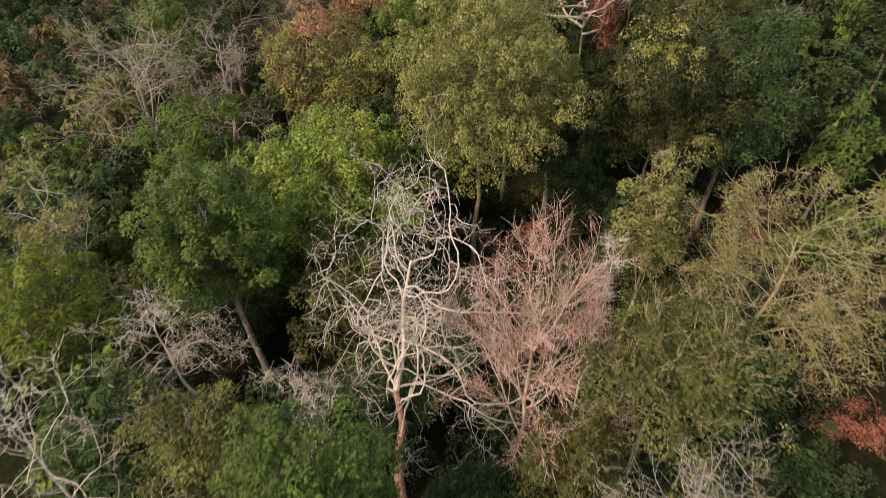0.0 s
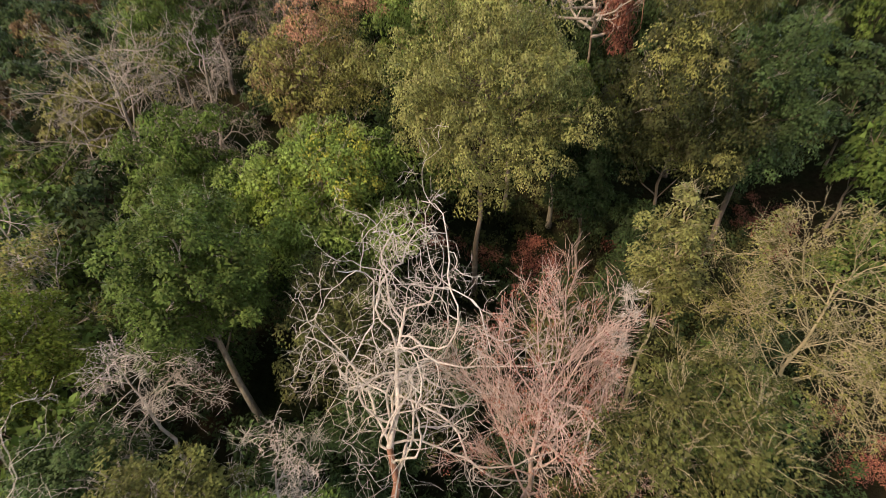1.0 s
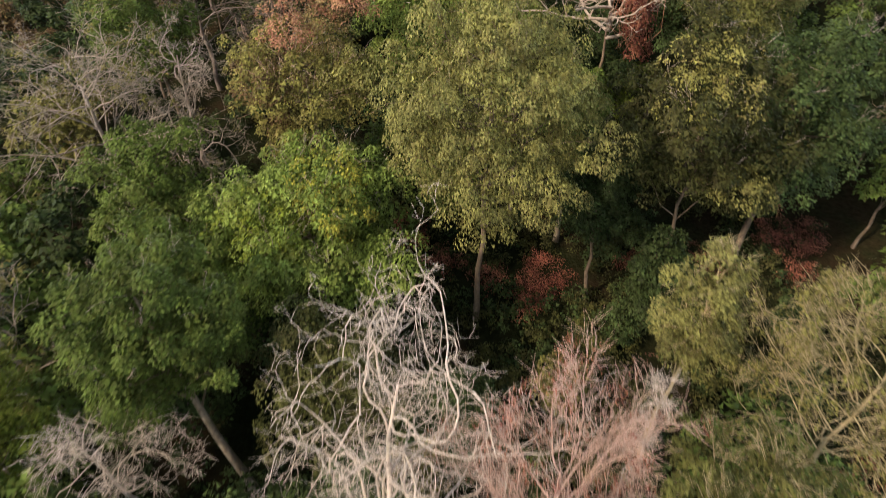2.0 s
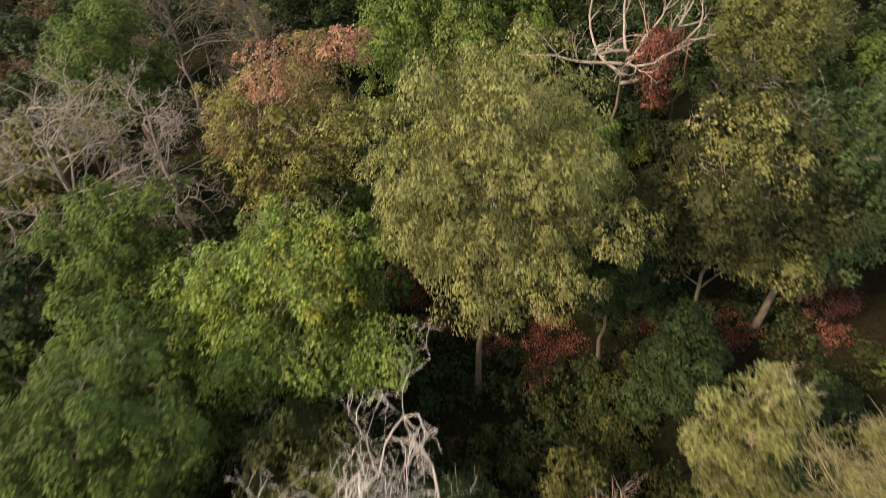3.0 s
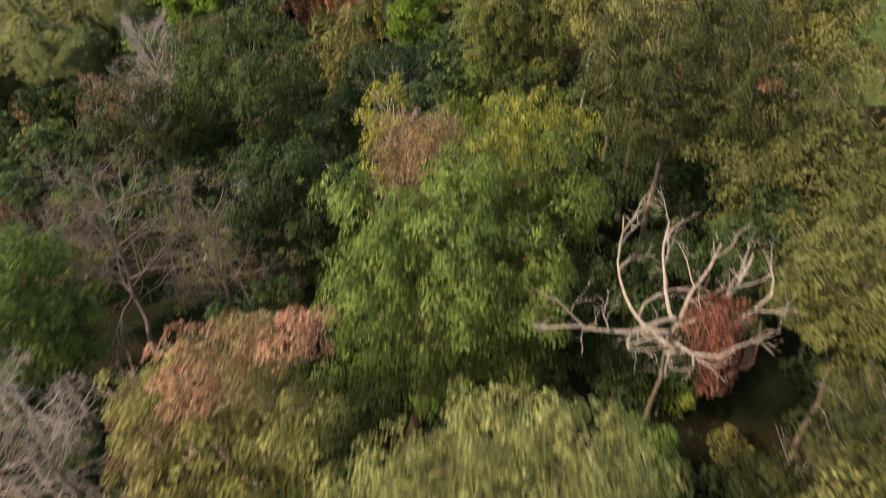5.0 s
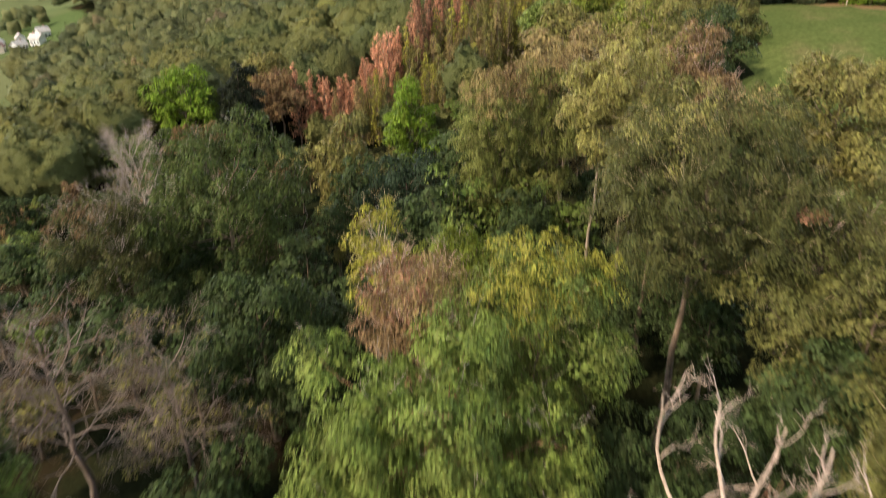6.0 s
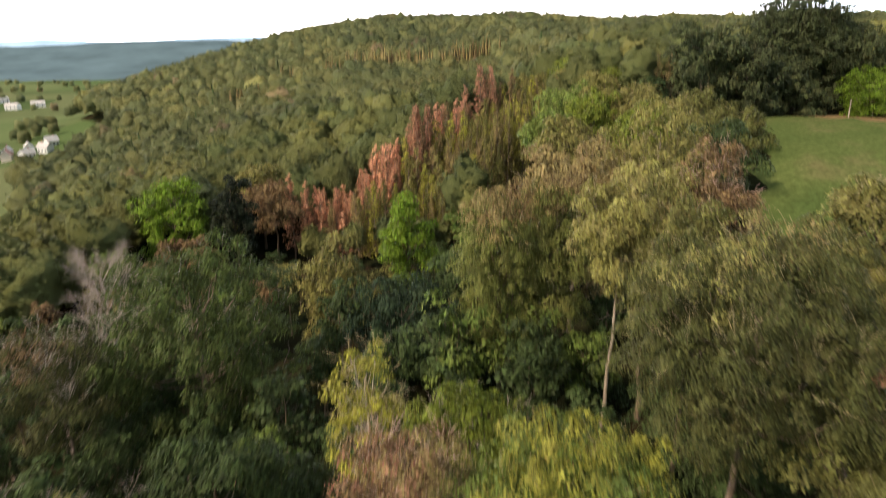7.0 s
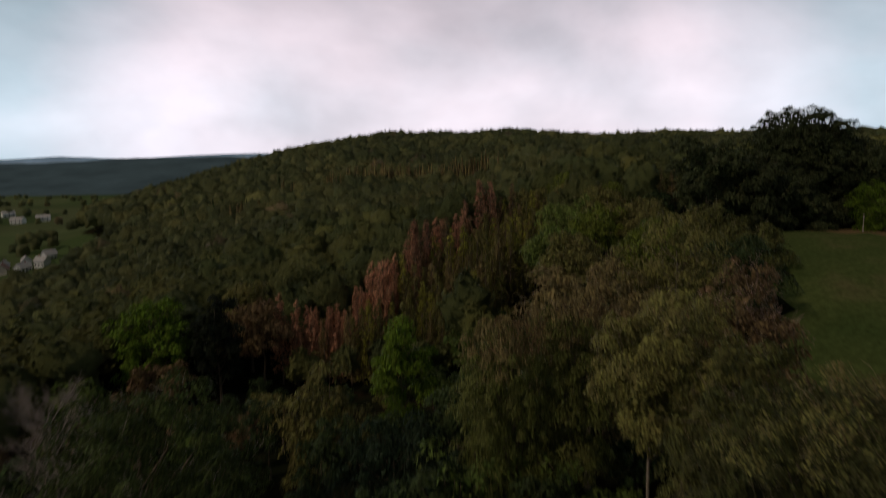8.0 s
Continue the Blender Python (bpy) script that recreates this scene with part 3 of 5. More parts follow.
bare_tree("bare_tree", -2.7, 18.4, 18.0, "tall dead tree with bleached curling branches and reddish trunk", 111, "pale", 0.40, (0.7, 7.6), 0.56, 19, 14.0, GNARL, 0.02, bark2="redtrunk", crook=0.06, sprays=(1, 0.42, 0.9), bias=(0.2, 0.4, 0), stout=0.31)
bare_tree("bare_tree", 4.4, 19.6, 18.0, "bare tree of dense pinkish upright twigs beside dead tree", 12, "pink", 0.26, (0.6, 2.4), 0.48, 18, 6.8, BROOM, 0.9, "red", 2400, 0.12, sprays=(1, 0.8, 0.5), bias=(0, 0.15, 0))
bare_tree("bare_tree", -9.0, 20.0, 12.5, "low bare tree with tangled pale limbs", 10, "pale", 0.20, (0.4, 0.3), 0.45, 10, 7.0, GNARL, 0.1)
bare_tree("bare_tree", 8.8, 24.0, 20.5, "thin bleached dead sapling", 9, "pale", 0.10, (0.3, 0.2), 0.7, 6, 1.6, CURLY, 0.9)
leafy_tree("tree", 13.8, 31.2, (13.6, 31.2, 13.0), 2.5, 6.2, "yellow", "tan", "slim yellow-green tree with thin pale stems", 13, 4200, 0.25, 30, 0.42, 0.18, 0.2, taper=0.4, shell=0.2, twigs=60, twig_bark="tan")
bare_tree("bare_tree", 19.6, 26.0, 20.0, "half bare tree with tan sweeping twigs and sparse olive leaves", 14, "tan", 0.24, (0.5, 0.5), 0.58, 22, 6.6, TANGLE, 0.35, "olive", 5000, 0.2, sprays=(2, 0.6, 0.5), stout=0.30)
leafy_tree("tree", 11.0, 19.6, (11.6, 19.6, 13.4), 5.0, 3.8, "moss", "tan", "olive-green tree with thinning crown and tan twigs", 15, 5600, 0.25, 30, 0.34, 0.24, 0.2, shell=0.35, twigs=160, twig_bark="tan")
bare_tree("bare_tree", 11.0, 12.5, 18.0, "bare grey-brown tree with ragged branches", 16, "grey", 0.22, (0.2, 0.8), 0.45, 11, 9.0, GNARL, 0.3, "olive", 700, 0.16, sprays=(1, 0.5, 0.5))
leafy_tree("tree", -12.4, 28.4, (-15.2, 31.0, 11.2), 4.9, 6.4, "green", "trunk", "fresh green tree on leaning pale trunk", 17, 12000, 0.30, 34, 0.34, 0.34, 0.4, twigs=50, twig_bark="grey")
leafy_tree("tree", -10.0, 44.0, (-9.4, 43.5, 7.2), 7.3, 6.0, "fresh", "trunk", "broad yellow-green tree with rounded crown", 18, 15000, 0.33, 44, 0.30, 0.36, 0.5, crowns=[("gold", 2.4, -0.5, 3.0, 3.2, 1900, 0.19), ("lime", -2.5, -2.0, 1.5, 3.2, 3600, 0.19)], twigs=110, twig_bark="grey")
leafy_tree("tree", -22.5, 47.5, (-22.3, 48.0, 6.0), 5.2, 5.5, "green", "trunk", "green rounded tree below the bare tree", 19, 9000, 0.33, 30, 0.34, 0.28, 0.4, twigs=40, twig_bark="grey")
bare_tree("bare_tree", -30.0, 57.0, 17.0, "wide bare tree with tangled grey-brown twigs", 20, "grey", 0.36, (0, 0), 0.30, 22, 9.0, TANGLE, 0.45, "olive", 2500, 0.25)
bare_tree("bare_tree", -21.5, 56.5, 18.0, "bare tree with curling grey branches", 21, "grey", 0.28, (0.5, 0), 0.45, 13, 6.0, CURLY, 0.4)
bare_tree("bare_tree", -17.4, 25.6, 14.6, "bare tree with arching pale twigs", 22, "pale", 0.20, (-0.5, 0), 0.62, 13, 6.6, ARCH, 0.75, sprays=(1, 0.5, 0.5), stout=0.3)
bare_tree("bare_tree", -18.8, 14.6, 21.0, "bare grey tree with long forked branches", 23, "pale", 0.17, (1.0, 0), 0.45, 10, 8.5, CURLY, 0.4, sprays=(1, 0.45, 0.7), stout=0.3)
leafy_tree("tree", -5.6, 12.0, (-5.8, 12.3, 13.6), 3.9, 4.6, "green", "brown", "fresh green bushy tree with fine leaves", 24, 9000, 0.27, 26, 0.38, 0.22, 0.1)
leafy_tree("tree", 6.8, 16.4, (6.8, 16.6, 8.4), 3.0, 4.4, "moss", "tan", "thin green bush below pinkish bare tree", 96, 6000, 0.26, 22, 0.38, 0.14, 0.3, shell=0.3, twigs=70, twig_bark="tan")
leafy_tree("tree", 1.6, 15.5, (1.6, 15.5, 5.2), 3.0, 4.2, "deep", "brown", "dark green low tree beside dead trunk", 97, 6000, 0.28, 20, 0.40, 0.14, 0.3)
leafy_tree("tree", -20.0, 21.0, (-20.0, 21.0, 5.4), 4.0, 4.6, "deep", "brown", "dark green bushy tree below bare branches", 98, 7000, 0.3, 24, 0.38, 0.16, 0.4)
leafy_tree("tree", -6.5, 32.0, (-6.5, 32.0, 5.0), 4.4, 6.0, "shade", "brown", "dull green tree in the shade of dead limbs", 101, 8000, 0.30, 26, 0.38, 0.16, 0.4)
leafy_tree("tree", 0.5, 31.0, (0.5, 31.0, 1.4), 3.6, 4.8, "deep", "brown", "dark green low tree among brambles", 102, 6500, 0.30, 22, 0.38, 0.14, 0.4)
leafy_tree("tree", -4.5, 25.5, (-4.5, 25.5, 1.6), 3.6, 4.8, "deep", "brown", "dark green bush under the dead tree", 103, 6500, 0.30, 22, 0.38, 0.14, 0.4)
leafy_tree("tree", -12.8, 17.0, (-12.6, 17.2, 8.6), 4.0, 4.6, "moss", "brown", "olive-green small tree among bare branches", 25, 7000, 0.28, 24, 0.38, 0.2, 0.3, shell=0.3, twigs=50, twig_bark="grey")
bare_tree("bare_tree", -27.5, 34.0, 19.5, "thin bare tree with brown twigs", 26, "grey", 0.22, (0, 0), 0.40, 14, 4.6, SPARSE, 0.35, "olive", 2500, 0.25)
leafy_tree("tree", -25.5, 27.0, (-25.0, 27.0, 9.5), 4.2, 5.0, "lime", "brown", "yellow-green thin tree beside bare trees", 27, 6000, 0.28, 24, 0.36, 0.2, 0.3, shell=0.3, twigs=40, twig_bark="grey")
leafy_tree("tree", -17.5, 37.0, (-17.5, 37.5, 6.0), 5.2, 6.6, "green", "brown", "green bushy tree among taller trees", 94, 10000, 0.32, 32, 0.34, 0.24, 0.5, twigs=40, twig_bark="grey")
leafy_tree("tree", 3.0, 44.6, (3.3, 45.6, 15.9), 7.4, 7.5, "yellow", "brown", "large yellowing tree with full rounded crown", 28, 34000, 0.23, 120, 0.22, 0.27, 0.8, taper=0.12, ry=7.0, skirt=0.5, twigs=40, twig_bark="tan")
leafy_tree("tree", -10.0, 57.8, (-11.2, 57.2, 10.0), 6.4, 6.2, "olive", "trunk", "olive tree with rust-coloured dying top", 29, 9000, 0.30, 34, 0.34, 0.30, 0.4, crowns=[("rust", 0.0, -0.4, 5.2, 2.6, 2600, 0.17), ("straw", 2.6, 0.0, 6.0, 2.4, 2600, 0.17), ("rust", 4.4, 0.4, 6.6, 1.8, 1900, 0.17), ("yellow", 3.6, -0.5, 1.2, 2.8, 4400, 0.18), ("dry", -2.0, -1.5, 1.0, 3.2, 3960, 0.18)], shell=0.25, twigs=120, twig_bark="pink")
leafy_tree("tree", 14.5, 69.5, (14.5, 69.5, 6.6), 5.2, 7.4, "deep", "brown", "dark green tree behind the creeper-hung dead tree", 95, 9000, 0.34, 30, 0.36, 0.24, 0.6, skirt=0.8)
leafy_tree("tree", -2.6, 67.0, (0.4, 68.0, 12.6), 8.2, 8.2, "fresh", "redtrunk", "big green tree with hanging leaf sprays", 30, 24000, 0.34, 64, 0.26, 0.46, 1.0, ry=7.4, skirt=0.85, twigs=70, twig_bark="grey")
bare_tree("bare_tree", 14.2, 61.4, 21.0, "dead tree with curling pale branches and red creeper", 137, "antler", 0.36, (-0.2, 0.2), 0.86, 8, 10.5, ANTLER, 0.15, sprays=(2, 0.5, 0.5), bark2="brown", crook=0.06, stout=0.75, bias=(0, 0.1, 0))
# lit top painted by an olive patch above shade-darkened leaves; yellow patch is foliage
leafy_tree("tree", 18.4, 47.6, (18.6, 47.5, 12.6), 6.4, 7.6, "shade", "brown", "olive tree with dense drooping foliage", 32, 15000, 0.30, 44, 0.30, 0.22, 0.7, crowns=[("olive", -1.5, -1.5, 4.6, 3.0, 3200, 0.18), ("yellow", 1.4, -4.4, -1.6, 1.8, 1980, 0.18)], skirt=0.8, twigs=60, twig_bark="grey")
leafy_tree("tree", 17.0, 43.4, (17.0, 43.4, 1.6), 3.2, 4.4, "deep", "brown", "dark green low tree beside red ferns", 104, 6000, 0.32, 20, 0.40, 0.14, 0.4)
leafy_tree("tree", 26.5, 50.5, (26.5, 50.5, 12.0), 5.6, 7.4, "deep", "brown", "dark green tree with pale broken limb", 33, 12000, 0.32, 36, 0.32, 0.34, 0.6, twigs=40, twig_bark="grey")
leafy_tree("tree", 25.5, 63.0, (25.4, 63.0, 14.4), 5.0, 6.2, "moss", "brown", "green tree with bare twigs on top", 34, 10000, 0.30, 32, 0.34, 0.28, 0.6, twigs=90, twig_bark="tan")
leafy_tree("tree", 29.0, 77.0, (28.8, 77.0, 12.0), 8.6, 7.2, "moss", "brown", "broad green tree with loose crown", 35, 14000, 0.34, 44, 0.30, 0.36, 0.6, twigs=50, twig_bark="tan")
leafy_tree("tree", 12.6, 46.5, (12.4, 48.5, 6.0), 3.4, 5.6, "deep", "brown", "dark green understorey tree", 36, 6000, 0.32, 22, 0.40, 0.2, 0.5)
leafy_tree("tree", 11.2, 54.8, (10.9, 54.8, 9.0), 3.0, 6.4, "green", "trunk", "narrow green tree beside creeper-covered trunk", 37, 6000, 0.30, 22, 0.42, 0.26, 0.5)
leafy_tree("tree", 6.8, 56.8, (6.6, 57.2, 7.0), 3.2, 5.0, "deep", "trunk", "dark green tree on straight pale trunk", 38, 5000, 0.32, 20, 0.40, 0.24, 0.5)
bare_tree("bare_tree", -27.5, 79.5, 17.5, "bare tree with grey-brown hanging twigs", 39, "dusk", 0.34, (0, 0), 0.35, 24, 7.6, SPARSE, 0.45, "dry", 1600, 0.22)
bare_tree("bare_tree", -19.2, 80.0, 15.5, "bare tree with fine brown twigs", 40, "dusk", 0.26, (0, 0), 0.35, 18, 5.8, TANGLE, 0.4, "olive", 1600, 0.22)
leafy_tree("tree", -14.8, 88.0, (-14.8, 88.0, 5.2), 5.4, 9.0, "deep", "brown", "dark green dense tree in shade", 41, 11000, 0.38, 36, 0.32, 0.34, 0.5)
leafy_tree("tree", -28.5, 69.0, (-28.6, 69.0, 9.0), 5.0, 6.6, "green", "brown", "green tree beside grey bare trees", 42, 9000, 0.34, 30, 0.34, 0.28, 0.5)


def creeper(x, y, z, r, h, leaf, label, seed, count, category="climbing plant"):
    rng = np.random.default_rng(seed)
    plant = thing("climbing_plant", x, y, label, category, z=z)
    lob = [(rng.normal(0, r * 0.4), rng.normal(0, r * 0.4), -h * f, r * (1 - 0.5 * f), r * (1 - 0.5 * f), h * 0.16) for f in np.linspace(0, 1, 9)]
    stems = Wood()
    for _ in range(26):
        a, b = rng.normal(0, r * 0.6, 3), rng.normal(0, r * 0.4, 3)
        stems.tube([np.array([a[0], a[1], 0.3]), np.array([a[0] * 1.2, a[1] * 1.2, -h * 0.5]), np.array([b[0], b[1], -h])], [0.03, 0.025, 0.012], 3)
    part("stemwork", stems.mesh("stemwork", BARK["redtrunk"]), plant)
    part("leaves", leaves_mesh("leaves", rng, lob, count, 0.17, LEAF[leaf], 1.2, 16, shell=0.2, clump=0.35), plant)
    return plant


creeper(16.0, 60.0, 16.4, 1.6, 5.0, "red", "dark red creeper hanging from dead branches", 51, 4200)


# ---- trees under the second half ----
leafy_tree("tree", -5.0, 94.0, (-4.8, 94.0, 10.6), 3.8, 6.2, "gold", "pale", "yellow-green tree with thin top and dead twigs", 60, 3400, 0.26, 60, 0.22, 0.24, 0.4, taper=0.3, shell=0.1, twigs=60, twig_bark="tan")
bare_tree("bare_tree", -4.4, 93.5, 19.6, "dead stem with bare pale twigs among yellow leaves", 61, "tan", 0.16, (0, 0), 0.5, 7, 2.8, SPARSE, 0.6)
leafy_tree("tree", -0.8, 79.4, (-0.8, 79.4, 14.2), 4.4, 6.0, "dry", "pink", "dying tree with pinkish brown foliage", 62, 6200, 0.26, 30, 0.36, 0.24, 0.5, shell=0.3, crowns=[("rust", -0.6, -1.5, 3.4, 2.4, 900, 0.16), ("straw", 0.8, -1.0, 2.4, 2.8, 2600, 0.16)], twigs=140, twig_bark="pink")
# gold patches paint the sunlight on its yellow-green top sprays
leafy_tree("tree", 7.4, 77.5, (7.2, 77.0, 15.0), 6.0, 5.6, "fresh", "brown", "yellow-green tree with drooping sprays", 63, 12000, 0.28, 40, 0.32, 0.28, 0.8, crowns=[("gold", -0.8, -1.6, 4.4, 3.2, 5200, 0.17), ("gold", 3.0, 0.6, 3.2, 2.6, 2800, 0.17)], twigs=60, twig_bark="tan")
leafy_tree("tree", 3.0, 88.5, (3.0, 88.5, 12.0), 4.2, 6.0, "lime", "brown", "soft green tree with feathery leaves", 64, 8000, 0.30, 28, 0.36, 0.24, 0.7, twigs=30, twig_bark="grey")
leafy_tree("tree", -24.5, 111.0, (-24.5, 111.0, 8.0), 9.6, 12.0, "wood", "brown", "huge dark green tree with dense crown", 65, 20000, 0.38, 60, 0.26, 0.5, 0.5, twigs=70, twig_bark="grey")
bare_tree("bare_tree", -41.0, 125.0, 20.0, "bare tree with fine pinkish twigs", 66, "grey", 0.30, (0, 0), 0.42, 18, 6.6, BROOM, 0.7, sprays=(1, 0.9, 0.4))
leafy_tree("tree", -35.0, 104.0, (-35.0, 104.0, 8.0), 6.2, 6.4, "shade", "dusk", "thin brownish tree with many dry twigs", 67, 8000, 0.30, 32, 0.34, 0.3, 0.5, shell=0.2, crowns=[("dry", -1.0, -1.0, 2.6, 3.4, 2600, 0.18)], twigs=220, twig_bark="grey")
leafy_tree("tree", 7.8, 119.6, (7.4, 120.6, 10.6), 4.8, 12.6, "curtain", "trunk", "tall olive tree with foliage hanging like a curtain", 68, 24000, 0.27, 70, 0.36, 0.34, 1.0, crowns=[("straw", -0.6, -0.8, 9.4, 3.2, 3800, 0.19), ("dry", 1.4, 0, 9.8, 2.8, 1800, 0.19)], skirt=0.95, twigs=110, twig_bark="tan")
leafy_tree("tree", 14.4, 123.6, (14.4, 122.6, 13.0), 4.8, 11.6, "curtain", "trunk", "tall olive tree with brown top and hanging boughs", 107, 22000, 0.27, 66, 0.36, 0.34, 1.0, crowns=[("straw", 0, -0.8, 8.8, 3.2, 3200, 0.19), ("dry", 1.8, 0.5, 8.6, 2.8, 1600, 0.19)], skirt=0.95, twigs=110, twig_bark="tan")
leafy_tree("tree", 16.9, 107.4, (18.0, 108.6, 21.0), 5.0, 5.2, "olive", "trunk", "olive tree on long bare pale trunk", 69, 10000, 0.34, 34, 0.32, 0.26, 0.8, twigs=80, twig_bark="tan")
leafy_tree("tree", 19.4, 85.0, (22.0, 89.6, 19.0), 9.2, 7.6, "shade", "brown", "big olive-green tree with tan twigs in crown", 70, 34000, 0.27, 46, 0.36, 0.42, 0.8, crowns=[("olive", -3.0, -0.5, 5.6, 3.6, 2400, 0.17), ("straw", 1.5, 1.0, 6.2, 3.0, 1600, 0.16)], skirt=0.7, twigs=170, twig_bark="tan")
leafy_tree("tree", 31.5, 84.0, (31.5, 84.0, 13.0), 6.4, 8.0, "shade", "brown", "olive tree with rust tinted twigs", 71, 13000, 0.34, 44, 0.30, 0.36, 0.7, crowns=[("rust", -4.6, -1.0, 7.2, 0.7, 320, 0.16)], skirt=0.85, twigs=60, twig_bark="pink")
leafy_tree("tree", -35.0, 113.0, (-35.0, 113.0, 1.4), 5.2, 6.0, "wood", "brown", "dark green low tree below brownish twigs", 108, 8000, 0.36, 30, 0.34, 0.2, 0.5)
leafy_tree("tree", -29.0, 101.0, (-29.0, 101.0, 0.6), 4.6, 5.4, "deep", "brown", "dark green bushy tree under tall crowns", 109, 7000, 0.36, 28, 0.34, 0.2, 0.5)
leafy_tree("tree", 26.0, 101.0, (26.2, 101.0, 5.4), 8.0, 8.0, "deep", "brown", "dark green understorey tree below the meadow edge", 72, 10000, 0.36, 36, 0.32, 0.32, 0.6, twigs=40, twig_bark="grey")
leafy_tree("tree", 23.8, 74.0, (24.0, 74.0, 9.6), 4.6, 7.4, "deep", "brown", "green tree with slender stem", 73, 9000, 0.32, 30, 0.34, 0.26, 0.7)
leafy_tree("tree", -5.0, 150.0, (-5.0, 150.0, 7.0), 4.2, 9.6, "bright", "brown", "narrow bright green tree", 74, 7000, 0.44, 34, 0.36, 0.26, 0.4, taper=0.45)
leafy_tree("tree", -4.0, 124.0, (-4.2, 124.0, 3.0), 6.8, 7.0, "blue", "brown", "bluish green bushy tree", 75, 10000, 0.38, 36, 0.32, 0.3, 0.6)
leafy_tree("tree", 3.4, 119.0, (3.2, 119.0, 2.4), 3.6, 7.6, "blue", "brown", "bluish green slim tree", 76, 6000, 0.36, 24, 0.38, 0.24, 0.6)
leafy_tree("tree", -15.0, 141.0, (-15.0, 141.0, 2.0), 6.4, 8.4, "olive", "brown", "olive-green tree below pinkish conifers", 77, 8000, 0.44, 34, 0.34, 0.3, 0.5)
leafy_tree("tree", -55.0, 179.0, (-55.0, 179.0, 3.4), 7.4, 8.6, "bright", "brown", "bright green tree with rounded crown", 78, 7000, 0.56, 36, 0.32, 0.34, 0.4)
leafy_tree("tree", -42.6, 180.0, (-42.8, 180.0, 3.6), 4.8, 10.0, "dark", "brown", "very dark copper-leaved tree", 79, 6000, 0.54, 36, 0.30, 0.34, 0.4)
leafy_tree("tree", 18.6, 133.0, (18.6, 133.0, 17.4), 8.8, 8.4, "straw", "trunk", "brownish round-crowned tree with dry top", 80, 14000, 0.44, 48, 0.28, 0.38, 0.6, skirt=0.9, twigs=100, twig_bark="tan")
leafy_tree("tree", 33.2, 146.0, (33.2, 146.0, 19.6), 9.4, 9.0, "olive", "trunk", "round olive tree on the meadow edge", 81, 12000, 0.44, 54, 0.26, 0.40, 0.6, skirt=0.9, twigs=140, twig_bark="tan")
leafy_tree("tree", 32.8, 126.5, (32.8, 126.5, 18.6), 7.0, 7.0, "dry", "brown", "brown tinged tree on the meadow edge", 82, 8000, 0.40, 40, 0.30, 0.32, 0.6, skirt=0.9, twigs=140, twig_bark="pink")
leafy_tree("tree", 46.0, 155.0, (46.0, 155.0, 18.4), 6.6, 7.4, "deep", "brown", "dark green tree on the meadow edge", 83, 8000, 0.46, 40, 0.30, 0.34, 0.6)
leafy_tree("tree", 97.0, 232.0, (97.0, 232.0, 33.4), 13.0, 17.0, "pine", "brown", "huge dark domed tree above the meadow", 84, 56000, 0.58, 130, 0.36, 0.6, 0.3, skirt=0.9)
leafy_tree("tree", 77.5, 213.0, (77.5, 213.0, 26.6), 8.0, 10.5, "pine", "brown", "dark green tree at the meadow's far edge", 85, 15000, 0.62, 44, 0.30, 0.4, 0.5)
leafy_tree("tree", 66.0, 217.0, (66.0, 217.0, 31.0), 9.0, 10.0, "pine", "trunk", "dark tree with bare pale stems at meadow edge", 86, 15000, 0.62, 44, 0.30, 0.4, 0.5)
leafy_tree("tree", 107.0, 212.0, (107.0, 212.0, 22.5), 8.2, 7.4, "bright", "brown", "bright green bush at the meadow's edge", 87, 11000, 0.42, 40, 0.30, 0.36, 0.4)
leafy_tree("tree", 112.0, 228.0, (112.0, 228.0, 30.0), 9.5, 11.5, "pine", "brown", "dark green tree behind bright bush", 88, 13000, 0.62, 44, 0.30, 0.36, 0.4)
leafy_tree("tree", 88.0, 218.0, (88.0, 218.0, 24.0), 7.0, 8.0, "pine", "brown", "rounded dark green tree beside the domed tree", 90, 14000, 0.6, 40, 0.30, 0.36, 0.4)

leafy_tree("tree", 22.6, 113.6, (22.6, 113.6, 19.0), 5.6, 6.2, "olive", "brown", "yellow-tipped olive tree between taller crowns", 105, 9000, 0.32, 34, 0.32, 0.3, 0.7, skirt=0.9, twigs=60, twig_bark="tan")
leafy_tree("tree", 22.0, 100.5, (22.0, 100.5, 18.6), 5.8, 7.6, "moss", "brown", "olive-green tree behind the twiggy crown", 106, 10000, 0.32, 36, 0.32, 0.3, 0.7, skirt=0.9, twigs=60, twig_bark="tan")
leafy_tree("tree", 36.5, 99.0, (36.5, 99.0, 21.5), 6.4, 8.6, "olive", "brown", "olive tree in front of the meadow", 92, 13000, 0.40, 40, 0.30, 0.34, 0.6, twigs=60)
bare_tree("bare_tree", 33.5, 92.5, 17.5, "half bare tree with fine brown twigs", 93, "pink", 0.22, (0.5, 0), 0.5, 16, 4.6, SPARSE, 0.4, "dry", 1200, 0.24)

